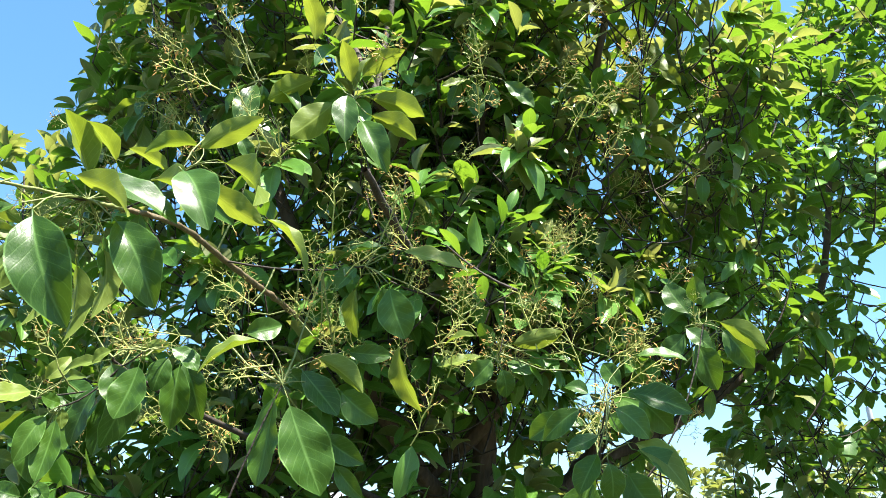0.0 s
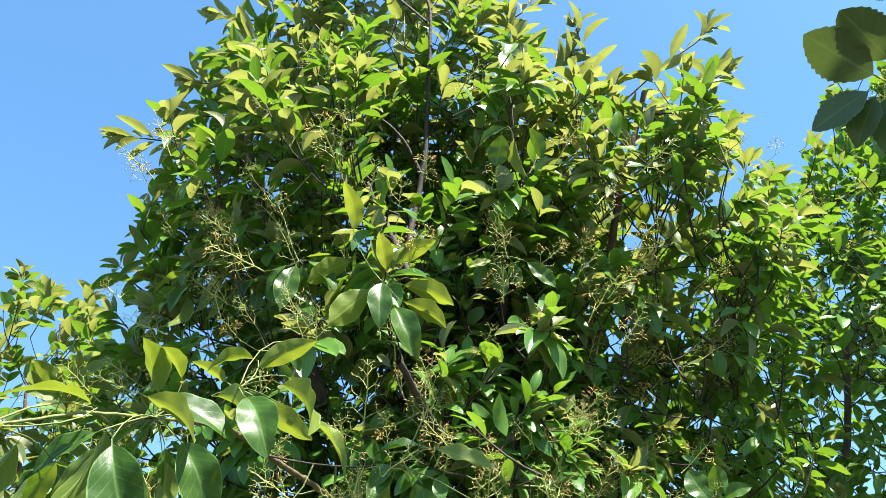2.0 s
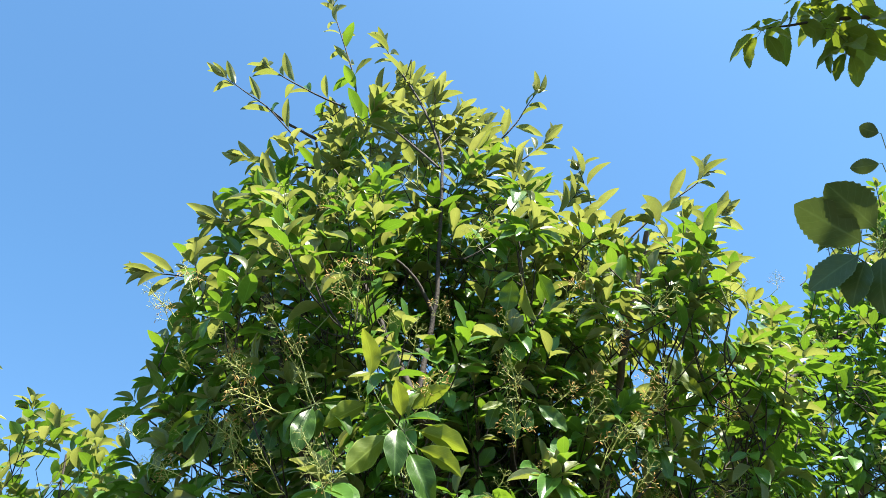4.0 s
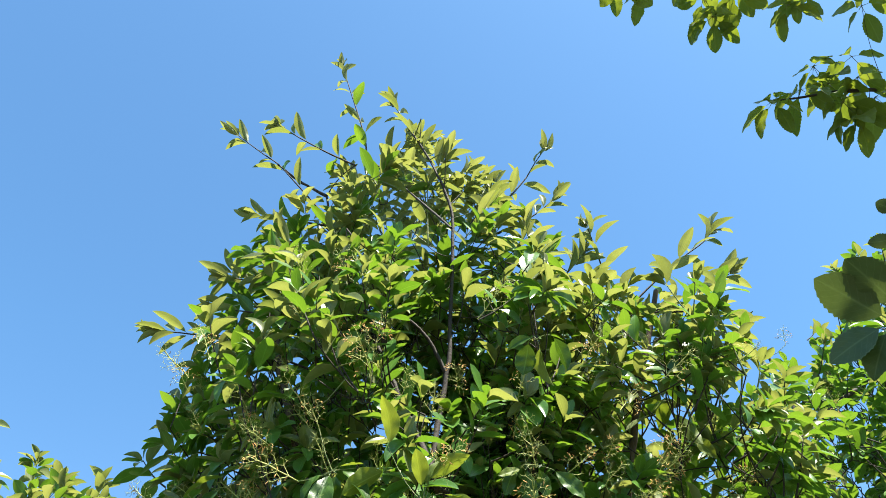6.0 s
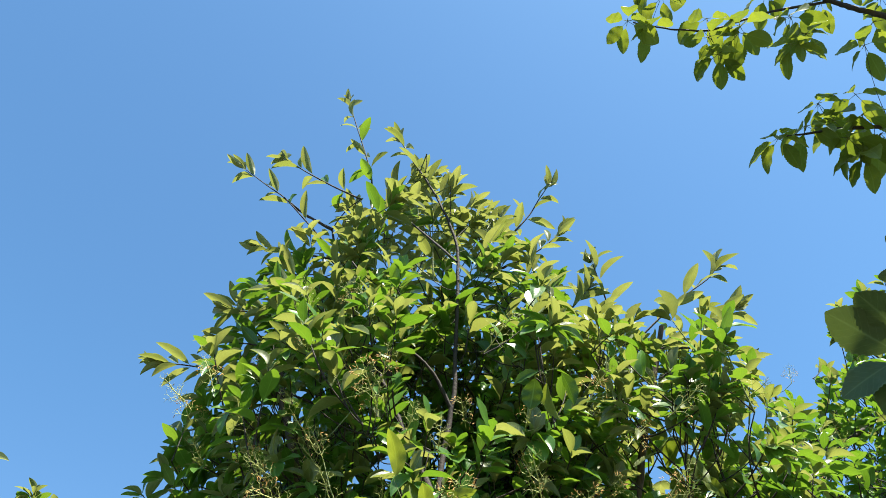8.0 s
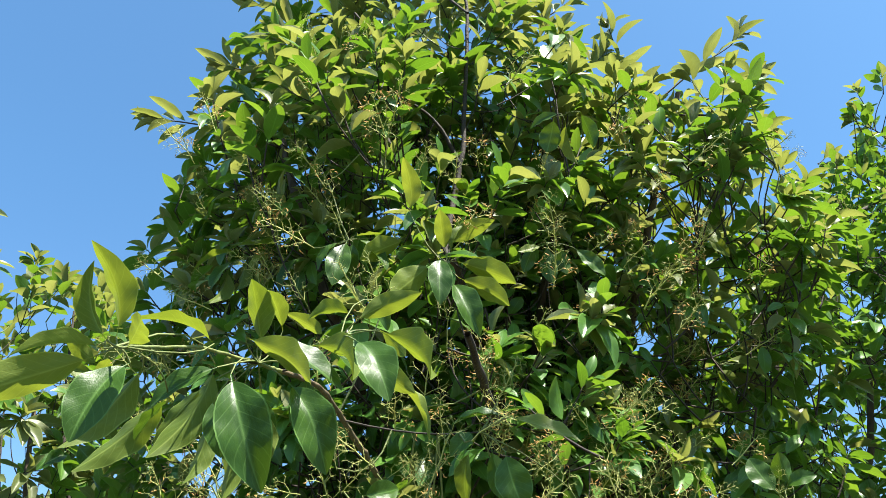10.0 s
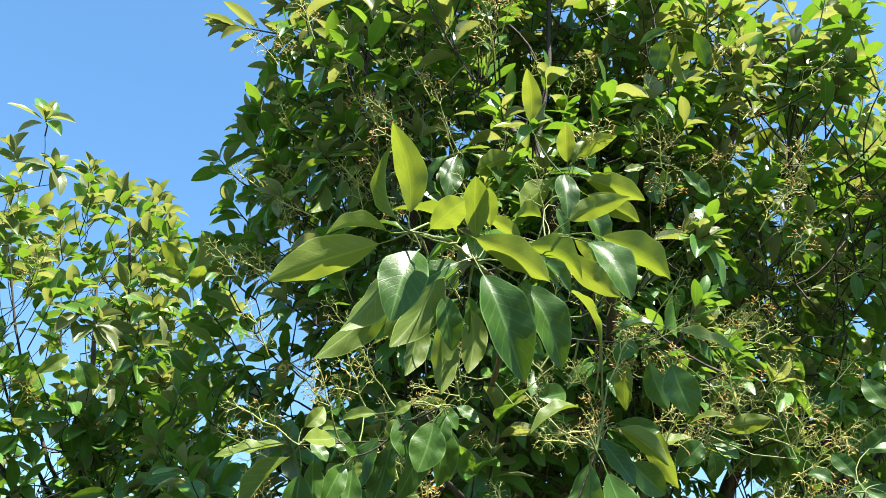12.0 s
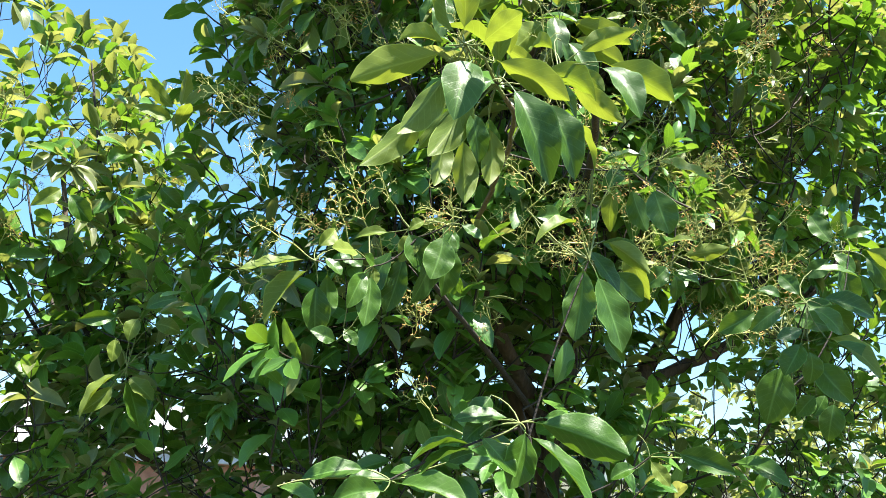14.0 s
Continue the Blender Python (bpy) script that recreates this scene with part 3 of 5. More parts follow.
# shoots that stand out of the outline
for points, nodes in (
    (((-0.353, 2.3, 4.434), (-0.38, 2.3, 4.631), (-0.431, 2.3, 4.819), (-0.504, 2.3, 5.074), (-0.555, 2.3, 5.26)), 6),
    (((-0.045, 2.2, 4.33), (-0.115, 2.2, 4.49), (-0.205, 2.2, 4.69), (-0.235, 2.2, 4.76)), 4),
    (((-0.373, 2.25, 3.759), (-0.421, 2.25, 3.838), (-0.518, 2.25, 4.042), (-0.626, 2.25, 4.187), (-0.757, 2.25, 4.362), (-0.852, 2.25, 4.443), (-0.985, 2.25, 4.57)), 7),
    (((-0.40, 2.25, 4.36), (-0.543, 2.25, 4.452), (-0.695, 2.25, 4.566), (-0.79, 2.25, 4.65)), 4),
    (((-0.52, 2.35, 4.06), (-0.648, 2.35, 4.088), (-0.753, 2.35, 4.103), (-0.83, 2.35, 4.117)), 4),
    (((-0.56, 2.35, 3.70), (-0.686, 2.35, 3.716), (-0.83, 2.35, 3.734), (-0.885, 2.35, 3.74)), 4),
    (((-0.45, 2.36, 3.28), (-0.601, 2.36, 3.343), (-0.764, 2.36, 3.405), (-0.904, 2.36, 3.442), (-1.019, 2.36, 3.459), (-1.08, 2.36, 3.463)), 7),
    (((0.26, 2.4, 4.23), (0.355, 2.4, 4.362), (0.416, 2.4, 4.46), (0.467, 2.4, 4.578), (0.515, 2.4, 4.67)), 4),
    (((0.25, 2.4, 4.07), (0.382, 2.4, 4.149), (0.467, 2.4, 4.227), (0.54, 2.4, 4.31)), 4),
    (((0.70, 2.38, 3.64), (0.708, 2.38, 3.761), (0.70, 2.38, 3.874), (0.684, 2.38, 3.993), (0.671, 2.38, 4.09)), 4),
    (((0.72, 2.37, 3.56), (0.842, 2.37, 3.694), (0.947, 2.37, 3.806), (1.053, 2.37, 3.907), (1.17, 2.37, 4.003), (1.225, 2.37, 4.075)), 6),
    (((0.80, 2.37, 3.56), (0.924, 2.37, 3.636), (1.058, 2.37, 3.715), (1.153, 2.37, 3.764), (1.235, 2.37, 3.815)), 5),
    (((0.86, 2.37, 3.60), (1.011, 2.37, 3.609), (1.123, 2.37, 3.597), (1.19, 2.37, 3.588)), 4),
    (((0.12, 2.35, 4.05), (0.2, 2.35, 4.2), (0.25, 2.35, 4.36)), 3),
    (((0.45, 2.4, 3.70), (0.56, 2.4, 3.85), (0.62, 2.4, 3.93)), 3),
    (((-0.60, 2.35, 3.50), (-0.75, 2.35, 3.56), (-0.88, 2.35, 3.57)), 3),
):
    main.sprig(points, nodes + 2, 0.138)

main.crown((-0.07, 2.60), ((1.95, 0.80), (2.2, 0.88), (2.6, 0.94), (3.2, 1.04), (3.5, 0.92), (3.7, 0.70)), 920, young=0.20, squash=0.85, inner=0.3, gaps=0.06, seed=1, size=0.100, width=0.39, grow=0.28)
main.crown((-0.14, 2.52), ((3.5, 0.80), (3.8, 0.72), (4.1, 0.58), (4.4, 0.42), (4.7, 0.22), (4.9, 0.08)), 190, young=0.72, droop=0.35, squash=0.8, inner=0.4, seed=1, size=0.142, width=0.36, lengths=(0.18, 0.36), slim=True)
main.crown((0.04, 2.62), ((2.9, 0.30), (3.4, 0.30), (3.8, 0.24), (4.1, 0.14)), 76, young=0.35, inner=0.0, squash=0.6, size=0.115, width=0.38, seed=27)
main.crown((0.76, 2.52), ((2.1, 0.34), (2.5, 0.46), (2.9, 0.62), (3.3, 0.64), (3.5, 0.50), (3.72, 0.22)), 410, young=0.28, droop=0.8, size=0.096, width=0.38, seed=2, grow=0.3)
main.crown((1.22, 2.95), ((2.0, 0.3), (2.4, 0.42), (2.9, 0.42), (3.25, 0.25)), 44, young=0.08, inner=0.0, size=0.105, seed=26)
main.crown((2.1, 3.35), ((1.8, 0.6), (2.1, 0.95), (2.6, 1.05), (3.2, 0.95), (3.6, 0.70), (3.9, 0.45), (4.1, 0.15)), 720, young=0.05, droop=0.85, size=0.100, width=0.40, gaps=0.05, seed=3, thin=(1.7, 2.2, 0.35))
main.crown((2.5, 3.2), ((3.0, 0.8), (3.8, 0.72), (4.2, 0.52), (4.5, 0.34), (4.72, 0.1)), 300, young=0.15, gaps=0.2, seed=4)
main.crown((-2.15, 3.6), ((1.3, 0.8), (1.8, 1.0), (2.3, 1.0), (2.8, 0.90), (3.2, 0.72), (3.45, 0.4)), 630, young=0.22, size=0.120, inner=0.5, gaps=0.11, seed=5)
main.crown((-1.62, 2.72), ((1.2, 0.5), (1.6, 0.58), (1.9, 0.35)), 50, young=0.30, size=0.105, inner=0.6, seed=17)
main.crown((0.05, 3.1), ((1.9, 0.7), (2.4, 0.85), (3.0, 0.8), (3.5, 0.5)), 300, young=0.05, inner=0.0, size=0.125, seed=20)
main.crown((-0.95, 3.05), ((1.5, 0.5), (2.0, 0.5), (2.3, 0.3)), 70, young=0.14, size=0.115, seed=8)
main.crown((-1.35, 3.3), ((1.1, 0.5), (1.6, 0.55), (2.2, 0.5), (2.5, 0.3)), 34, young=0.10, size=0.11, inner=0.1, seed=24)
main.crown((-0.15, 2.8), ((0.5, 0.9), (1.0, 1.05), (1.5, 0.95), (1.78, 0.8), (1.9, 0.6)), 270, young=0.10, inner=0.25, size=0.115, seed=9)
main.crown((-0.35, 2.6), ((1.6, 0.75), (1.8, 0.75), (2.0, 0.75)), 120, young=0.10, inner=0.2, size=0.115, seed=10)
main.crown((-0.35, 3.15), ((1.15, 0.8), (1.45, 0.85), (1.75, 0.7)), 100, young=0.04, inner=0.1, size=0.115, seed=21)
main.crown((1.1, 3.0), ((0.5, 0.7), (1.0, 0.8), (1.5, 0.75), (1.68, 0.4)), 210, young=0.1, inner=0.2, seed=18)
main.crown((1.0, 2.9), ((1.68, 0.5), (1.9, 0.55), (2.1, 0.5)), 14, young=0.15, inner=0.1, seed=19)
main.crown((1.9, 3.3), ((1.2, 0.6), (1.6, 0.75), (2.0, 0.7)), 140, young=0.15, inner=0.2, seed=16)
main.crown((0.22, 2.5), ((2.2, 0.25), (2.5, 0.35), (2.8, 0.35), (3.0, 0.2)), 46, young=0.2, inner=0.1, size=0.11, seed=25)
main.crown((0.18, 2.08), ((1.95, 0.3), (2.2, 0.4), (2.5, 0.35)), 32, young=0.1, inner=0.3, width=0.38, seed=22)

# twig ends that stand out of the crowns' near faces
for centre, rim, squash, low, high, count, young, large, turns in (
    ((-2.15, 3.6), 0.98, 1.0, 1.6, 3.2, 62, 0.45, 1.22, (3.35, 6.15)), ((-0.03, 2.6), 0.92, 0.90, 2.0, 3.5, 52, 0.25, 1.05, (3.35, 6.05)), ((2.1, 3.35), 1.0, 1.0, 2.1, 3.6, 40, 0.1, 1.05, (3.35, 6.05)),
    ((-0.3, 2.75), 0.85, 0.8, 1.4, 1.95, 12, 0.15, 1.0, (3.35, 6.05)), ((-0.03, 2.55), 0.93, 0.85, 2.75, 3.4, 11, 0.15, 1.0, (2.8, 3.6)),
):
    for k in range(count):
        ang = rng.uniform(*turns)
        out = np.array([math.cos(ang), math.sin(ang), 0.0])
        z = low + (high - low) * (k + rng.random()) / count
        place = np.array([centre[0], centre[1], 0.0]) + out * rim * rng.uniform(0.88, 1.04) * (0.90 + 0.14 * k / count) * np.array([1, squash, 0]) + np.array([0, 0, z])
        if not any(main.shades(place, c, r) for c, r in main.clear) and not all(a < c < d for a, c, d in zip(main.free[0], place, main.free[1])):
            main.rosette(place, out, int(rng.integers(5, 9)), large * rng.uniform(0.095, 0.125), young)

# sprays that hang free, leaf by leaf
main.limb("branch", [(0.2, 2.5, 1.95), (-0.147, 2.116, 2.063), (-0.165, 1.702, 2.021), (-0.18, 1.532, 2.004), (-0.186, 1.404, 1.99), (-0.206, 1.242, 1.985), (-0.245, 1.145, 1.963)], 0.0075, 0.0032, 8, "slender brown branch reaching out", branch_bark)
main.limb("branch_end", [(-0.245, 1.145, 1.963), (-0.263, 1.1, 1.953), (-0.3, 0.98, 1.92), (-0.339, 0.872, 1.868)], 0.0028, 0.0015, 8, "yellow-green branch end", green_stem)
main.limb("branch", [(0.2, 2.7, 1.1), (0.0, 2.0, 1.32), (-0.15, 1.4, 1.44), (-0.218, 1.141, 1.503)], 0.009, 0.002, 8)
main.limb("branch", [(0.15, 2.5, 1.6), (-0.1, 2.0, 1.72), (-0.3, 1.6, 1.80), (-0.352, 1.43, 1.84)], 0.010, 0.002, 8)
main.limb("branch", [(0.3, 2.6, 1.5), (0.50, 2.35, 1.42), (0.56, 2.0, 1.50), (0.48, 1.7, 1.62), (0.404, 1.541, 1.681)], 0.0045, 0.0018, 8)
# near branch: BELOW shows the pale underside, FRONT the dark glossy face
BELOW, HUNG, FRONT, LEVEL = (0.0, 0.62, 0.78), (0.35, 0.90, 0.25), (0.10, -0.86, 0.45), (0.0, -0.45, 0.88)
for joint, leaves in (
    ((-0.340, 0.866, 1.866), (
        ((-0.358, 0.868, 1.856), (-0.466, 0.848, 1.806), 0.32, (-0.1, 0.70, 0.70), 1, 0),
        ((-0.356, 0.876, 1.868), (-0.420, 0.830, 1.856), 0.26, (0.0, 0.40, 0.90), 1, 3),
        ((-0.343, 0.866, 1.876), (-0.355, 0.822, 1.955), 0.33, (0.35, 0.90, 0.20), 1, 1),
        ((-0.349, 0.862, 1.870), (-0.378, 0.832, 1.930), 0.32, (-0.90, 0.50, 0.20), 1, 3),
        ((-0.325, 0.855, 1.860), (-0.290, 0.800, 1.868), 0.42, (0.0, 0.90, 0.40), 1, 2),
        ((-0.289, 0.985, 1.926), (-0.356, 0.915, 1.942), 0.32, LEVEL, 1, 5),
        ((-0.330, 0.880, 1.856), (-0.350, 0.838, 1.776), 0.48, FRONT, 0, 0),
        ((-0.345, 0.950, 1.882), (-0.398, 0.965, 1.790), 0.35, HUNG, 1, 1),
        ((-0.353, 1.060, 1.892), (-0.436, 1.100, 1.808), 0.32, HUNG, 1, 5),
        ((-0.330, 1.002, 1.868), (-0.378, 1.045, 1.842), 0.32, LEVEL, 0, 2),
        ((-0.306, 1.060, 1.934), (-0.352, 1.075, 1.815), 0.35, HUNG, 1, 0),
        ((-0.346, 0.902, 1.884), (-0.381, 0.912, 1.904), 0.34, LEVEL, 0, 0),
    )),
    ((-0.263, 1.091, 1.951), (
        ((-0.262, 1.090, 1.975), (-0.270, 1.030, 2.040), 0.40, (0.15, 0.95, 0.10), 1, 6),
        ((-0.243, 1.110, 2.005), (-0.252, 1.052, 2.045), 0.36, (0.2, 0.9, 0.3), 1, 3),
        ((-0.266, 0.990, 1.893), (-0.208, 0.968, 1.776), 0.43, FRONT, 0, 3),
        ((-0.218, 1.060, 1.915), (-0.155, 1.050, 1.815), 0.43, FRONT, 0, 1),
        ((-0.276, 1.060, 1.971), (-0.166, 1.040, 1.916), 0.36, BELOW, 1, 5),
        ((-0.262, 1.080, 1.978), (-0.150, 1.078, 1.930), 0.40, (0.0, -0.7, 0.7), 0, 0),
        ((-0.325, 1.150, 1.905), (-0.333, 1.160, 1.812), 0.36, HUNG, 1, 1),
        ((-0.300, 1.160, 1.905), (-0.285, 1.180, 1.800), 0.36, HUNG, 1, 5),
        ((-0.266, 1.150, 1.920), (-0.256, 1.165, 1.825), 0.36, HUNG, 1, 0),
        ((-0.301, 1.073, 1.900), (-0.284, 1.078, 1.830), 0.46, FRONT, 0, 0),
        ((-0.266, 1.150, 1.934), (-0.250, 1.170, 1.870), 0.40, FRONT, 0, 2),
        ((-0.199, 1.087, 1.936), (-0.210, 1.095, 1.870), 0.45, FRONT, 0, 4),
        ((-0.317, 1.070, 1.910), (-0.365, 1.100, 1.845), 0.33, HUNG, 1, 4),
        ((-0.285, 1.000, 1.905), (-0.345, 0.975, 1.860), 0.40, FRONT, 0, 5),
    )),
    ((-0.170, 1.120, 2.000), (
        ((-0.140, 1.040, 1.962), (-0.092, 0.995, 1.886), 0.48, FRONT, 0, 1),
        ((-0.116, 1.088, 2.000), (-0.022, 1.020, 1.918), 0.33, BELOW, 1, 1),
        ((-0.162, 1.170, 2.062), (-0.225, 1.110, 2.040), 0.33, (0.0, 0.5, 0.85), 1, 5),
        ((-0.148, 1.100, 2.018), (-0.068, 1.100, 2.065), 0.33, (0.0, 0.8, 0.6), 1, 0),
        ((-0.205, 1.120, 1.990), (-0.115, 1.060, 1.935), 0.34, BELOW, 1, 3),
        ((-0.153, 1.130, 1.995), (-0.064, 1.150, 1.945), 0.33, BELOW, 1, 4),
        ((-0.112, 1.300, 2.020), (-0.027, 1.330, 1.952), 0.30, LEVEL, 1, 1),
        ((-0.122, 1.180, 2.043), (-0.080, 1.178, 2.005), 0.42, (0.0, 0.7, 0.7), 1, 2),
        ((-0.197, 1.160, 2.010), (-0.110, 1.180, 1.970), 0.40, FRONT, 0, 3),
        ((-0.195, 1.150, 2.020), (-0.245, 1.160, 2.060), 0.35, (0.0, 0.6, 0.8), 1, 0),
        ((-0.135, 1.229, 2.120), (-0.112, 1.236, 2.075), 0.44, FRONT, 0, 0),
    )),
):
    main.node(joint)
    for base, tip, width, face, fresh, kind in leaves:
        main.blade(base, tip, width, face, fresh, kind)
# front spray
main.node((0.035, 1.388, 1.973))
main.single((0.085, 1.394, 2.002), (0.197, 1.373, 1.969), 0.36, -27, 1)
main.single((0.075, 1.397, 2.004), (-0.015, 1.402, 2.004), 0.42, 44, 0)
main.single((0.024, 1.391, 1.975), (-0.014, 1.383, 1.937), 0.62, 12, 0)
main.single((0.073, 1.377, 1.939), (0.095, 1.363, 1.852), 0.62, 12, 0)
main.single((0.021, 1.421, 1.954), (0.009, 1.440, 1.871), 0.36, 29, 1)
main.single((0.057, 1.440, 1.963), (0.088, 1.456, 1.881), 0.46, 12, 0)
main.single((0.084, 1.511, 1.886), (0.101, 1.511, 1.764), 0.36, 50, 1)
main.single((0.215, 1.515, 1.892), (0.154, 1.538, 1.898), 0.36, 28, 1)
# upright spray
main.node((-0.017, 1.650, 2.446))
main.blade((-0.108, 1.650, 2.584), (-0.117, 1.590, 2.695), 0.36, (0.3, 0.9, 0.2), 1, 1)
main.blade((-0.021, 1.650, 2.477), (-0.037, 1.590, 2.553), 0.42, (0.2, 0.95, 0.1), 1, 6)
main.blade((-0.008, 1.650, 2.477), (0.005, 1.630, 2.550), 0.36, (-0.3, -0.6, 0.7), 1, 3)
main.blade((-0.008, 1.650, 2.497), (0.081, 1.650, 2.572), 0.40, BELOW, 1, 0)
main.blade((0.023, 1.650, 2.468), (0.108, 1.650, 2.451), 0.42, LEVEL, 1, 4)
main.blade((-0.053, 1.650, 2.446), (-0.150, 1.610, 2.326), 0.42, (-0.2, 0.8, 0.5), 1, 2)
main.blade((-0.031, 1.650, 2.460), (-0.029, 1.600, 2.332), 0.40, FRONT, 0, 0)
main.blade((0.004, 1.650, 2.453), (0.149, 1.620, 2.395), 0.36, BELOW, 1, 1)
main.blade((0.008, 1.650, 2.411), (0.137, 1.620, 2.338), 0.36, BELOW, 1, 5)
main.blade((-0.005, 1.650, 2.397), (0.060, 1.600, 2.272), 0.40, FRONT, 0, 3)
main.blade((-0.029, 1.650, 2.313), (0.040, 1.630, 2.279), 0.50, LEVEL, 0, 2)
main.blade((-0.022, 1.650, 2.432), (-0.062, 1.670, 2.392), 0.45, FRONT, 0, 1)
# hanging spray
main.node((-0.571, 2.030, 2.675))
main.blade((-0.598, 2.030, 2.688), (-0.721, 2.000, 2.635), 0.36, LEVEL, 1, 1)
main.blade((-0.598, 2.030, 2.664), (-0.658, 2.000, 2.564), 0.42, LEVEL, 0, 0)
main.blade((-0.617, 2.030, 2.633), (-0.642, 2.020, 2.486), 0.36, HUNG, 1, 3)
main.blade((-0.573, 2.030, 2.661), (-0.567, 2.020, 2.537), 0.36, HUNG, 1, 1)
main.blade((-0.536, 2.030, 2.643), (-0.528, 2.020, 2.514), 0.36, HUNG, 1, 5)
main.blade((-0.456, 2.030, 2.727), (-0.621, 2.010, 2.720), 0.34, LEVEL, 1, 4)
main.blade((-0.425, 2.030, 2.680), (-0.476, 2.010, 2.572), 0.42, LEVEL, 0, 1)
main.blade((-0.412, 2.030, 2.644), (-0.418, 2.020, 2.569), 0.48, FRONT, 0, 2)
main.blade((-0.614, 2.030, 2.642), (-0.617, 2.070, 2.565), 0.44, FRONT, 0, 0)
main.blade((-0.508, 2.030, 2.689), (-0.558, 2.000, 2.628), 0.44, LEVEL, 1, 0)
# glossy spray
main.node((-0.261, 1.800, 2.596))
main.blade((-0.264, 1.800, 2.592), (-0.285, 1.750, 2.450), 0.40, FRONT, 0, 2)
main.blade((-0.282, 1.800, 2.589), (-0.337, 1.780, 2.509), 0.44, LEVEL, 0, 1)
main.blade((-0.120, 1.800, 2.604), (-0.238, 1.750, 2.515), 0.42, BELOW, 1, 2)
main.blade((-0.240, 1.800, 2.601), (-0.150, 1.770, 2.513), 0.46, LEVEL, 0, 0)
main.blade((-0.250, 1.800, 2.589), (-0.249, 1.820, 2.503), 0.48, FRONT, 0, 3)
main.blade((-0.248, 1.800, 2.609), (-0.183, 1.800, 2.627), 0.40, LEVEL, 1, 4)
# pale leaf spray
main.node((0.288, 1.723, 2.970))
main.single((0.265, 1.730, 2.968), (0.247, 1.778, 2.883), 0.62, -12, 0)
main.single((0.296, 1.732, 2.957), (0.325, 1.802, 2.862), 0.36, -44, 1)
main.single((0.333, 1.708, 2.974), (0.382, 1.746, 2.882), 0.42, 42, 0)
main.single((0.280, 1.719, 2.976), (0.197, 1.751, 2.958), 0.42, 24, 0)
# star spray
main.node((0.260, 1.889, 2.667))
main.single((0.255, 1.893, 2.663), (0.270, 1.925, 2.560), 0.42, 3, 0)
main.single((0.325, 1.884, 2.652), (0.405, 1.885, 2.576), 0.43, -12, 0)
main.single((0.225, 1.899, 2.662), (0.195, 1.938, 2.602), 0.48, -12, 0)
main.single((0.240, 1.896, 2.661), (0.174, 1.866, 2.631), 0.36, 19, 1)
main.single((0.289, 1.906, 2.669), (0.313, 1.941, 2.601), 0.51, -12, 0)
# golden spray
main.node((0.856, 2.324, 3.132))
main.single((0.827, 2.373, 3.078), (0.847, 2.444, 2.951), 0.38, -12, 1)
main.single((0.848, 2.338, 3.117), (0.931, 2.358, 2.993), 0.41, -12, 1)
main.single((0.903, 2.365, 3.041), (0.986, 2.376, 2.963), 0.45, -12, 1)
main.single((0.701, 2.189, 3.220), (0.826, 2.157, 3.143), 0.42, -57, 0)
main.single((0.773, 2.246, 3.196), (0.876, 2.232, 3.088), 0.42, 48, 0)
main.single((0.865, 2.309, 3.147), (0.794, 2.388, 3.075), 0.47, 12, 1)
main.single((0.819, 2.323, 3.155), (0.737, 2.381, 3.117), 0.52, 12, 1)
# side spray
main.node((0.840, 2.307, 2.520))
main.single((0.848, 2.300, 2.530), (0.968, 2.243, 2.479), 0.36, -37, 1)
main.single((0.719, 2.242, 2.641), (0.835, 2.162, 2.589), 0.36, -58, 1)
main.single((0.831, 2.326, 2.485), (0.855, 2.302, 2.368), 0.42, 44, 0)
main.single((0.832, 2.317, 2.506), (0.883, 2.307, 2.476), 0.62, 12, 1)
main.single((1.072, 2.315, 2.522), (1.063, 2.335, 2.422), 0.62, 12, 0)
main.single((1.044, 2.321, 2.542), (0.946, 2.349, 2.532), 0.38, -12, 1)
# low left spray
main.node((-0.517, 1.544, 1.806))
main.single((-0.531, 1.543, 1.809), (-0.651, 1.513, 1.787), 0.36, 45, 1)
main.single((-0.524, 1.548, 1.793), (-0.605, 1.523, 1.688), 0.36, 45, 1)
main.single((-0.510, 1.555, 1.768), (-0.505, 1.555, 1.668), 0.53, 12, 0)
main.single((-0.494, 1.569, 1.795), (-0.484, 1.590, 1.706), 0.42, 31, 0)
main.single((-0.500, 1.543, 1.815), (-0.465, 1.532, 1.783), 0.62, -12, 0)
main.single((-0.476, 1.559, 1.838), (-0.430, 1.548, 1.806), 0.61, 12, 0)
main.single((-0.518, 1.557, 1.837), (-0.482, 1.565, 1.884), 0.52, 12, 1)
main.single((-0.503, 1.588, 1.839), (-0.456, 1.556, 1.850), 0.41, -12, 1)
# low middle spray
main.node((-0.352, 1.429, 1.845))
main.single((-0.355, 1.431, 1.840), (-0.316, 1.429, 1.765), 0.62, 12, 0)
main.single((-0.358, 1.461, 1.810), (-0.388, 1.469, 1.703), 0.42, 33, 0)
main.single((-0.376, 1.460, 1.816), (-0.425, 1.466, 1.720), 0.42, 30, 0)
main.single((-0.385, 1.481, 1.852), (-0.447, 1.464, 1.841), 0.37, 12, 1)
main.single((-0.335, 1.474, 1.866), (-0.274, 1.465, 1.874), 0.36, 26, 1)
main.single((-0.289, 1.517, 1.884), (-0.249, 1.524, 1.845), 0.62, -12, 0)
main.single((-0.293, 1.572, 1.878), (-0.255, 1.577, 1.769), 0.42, 10, 0)
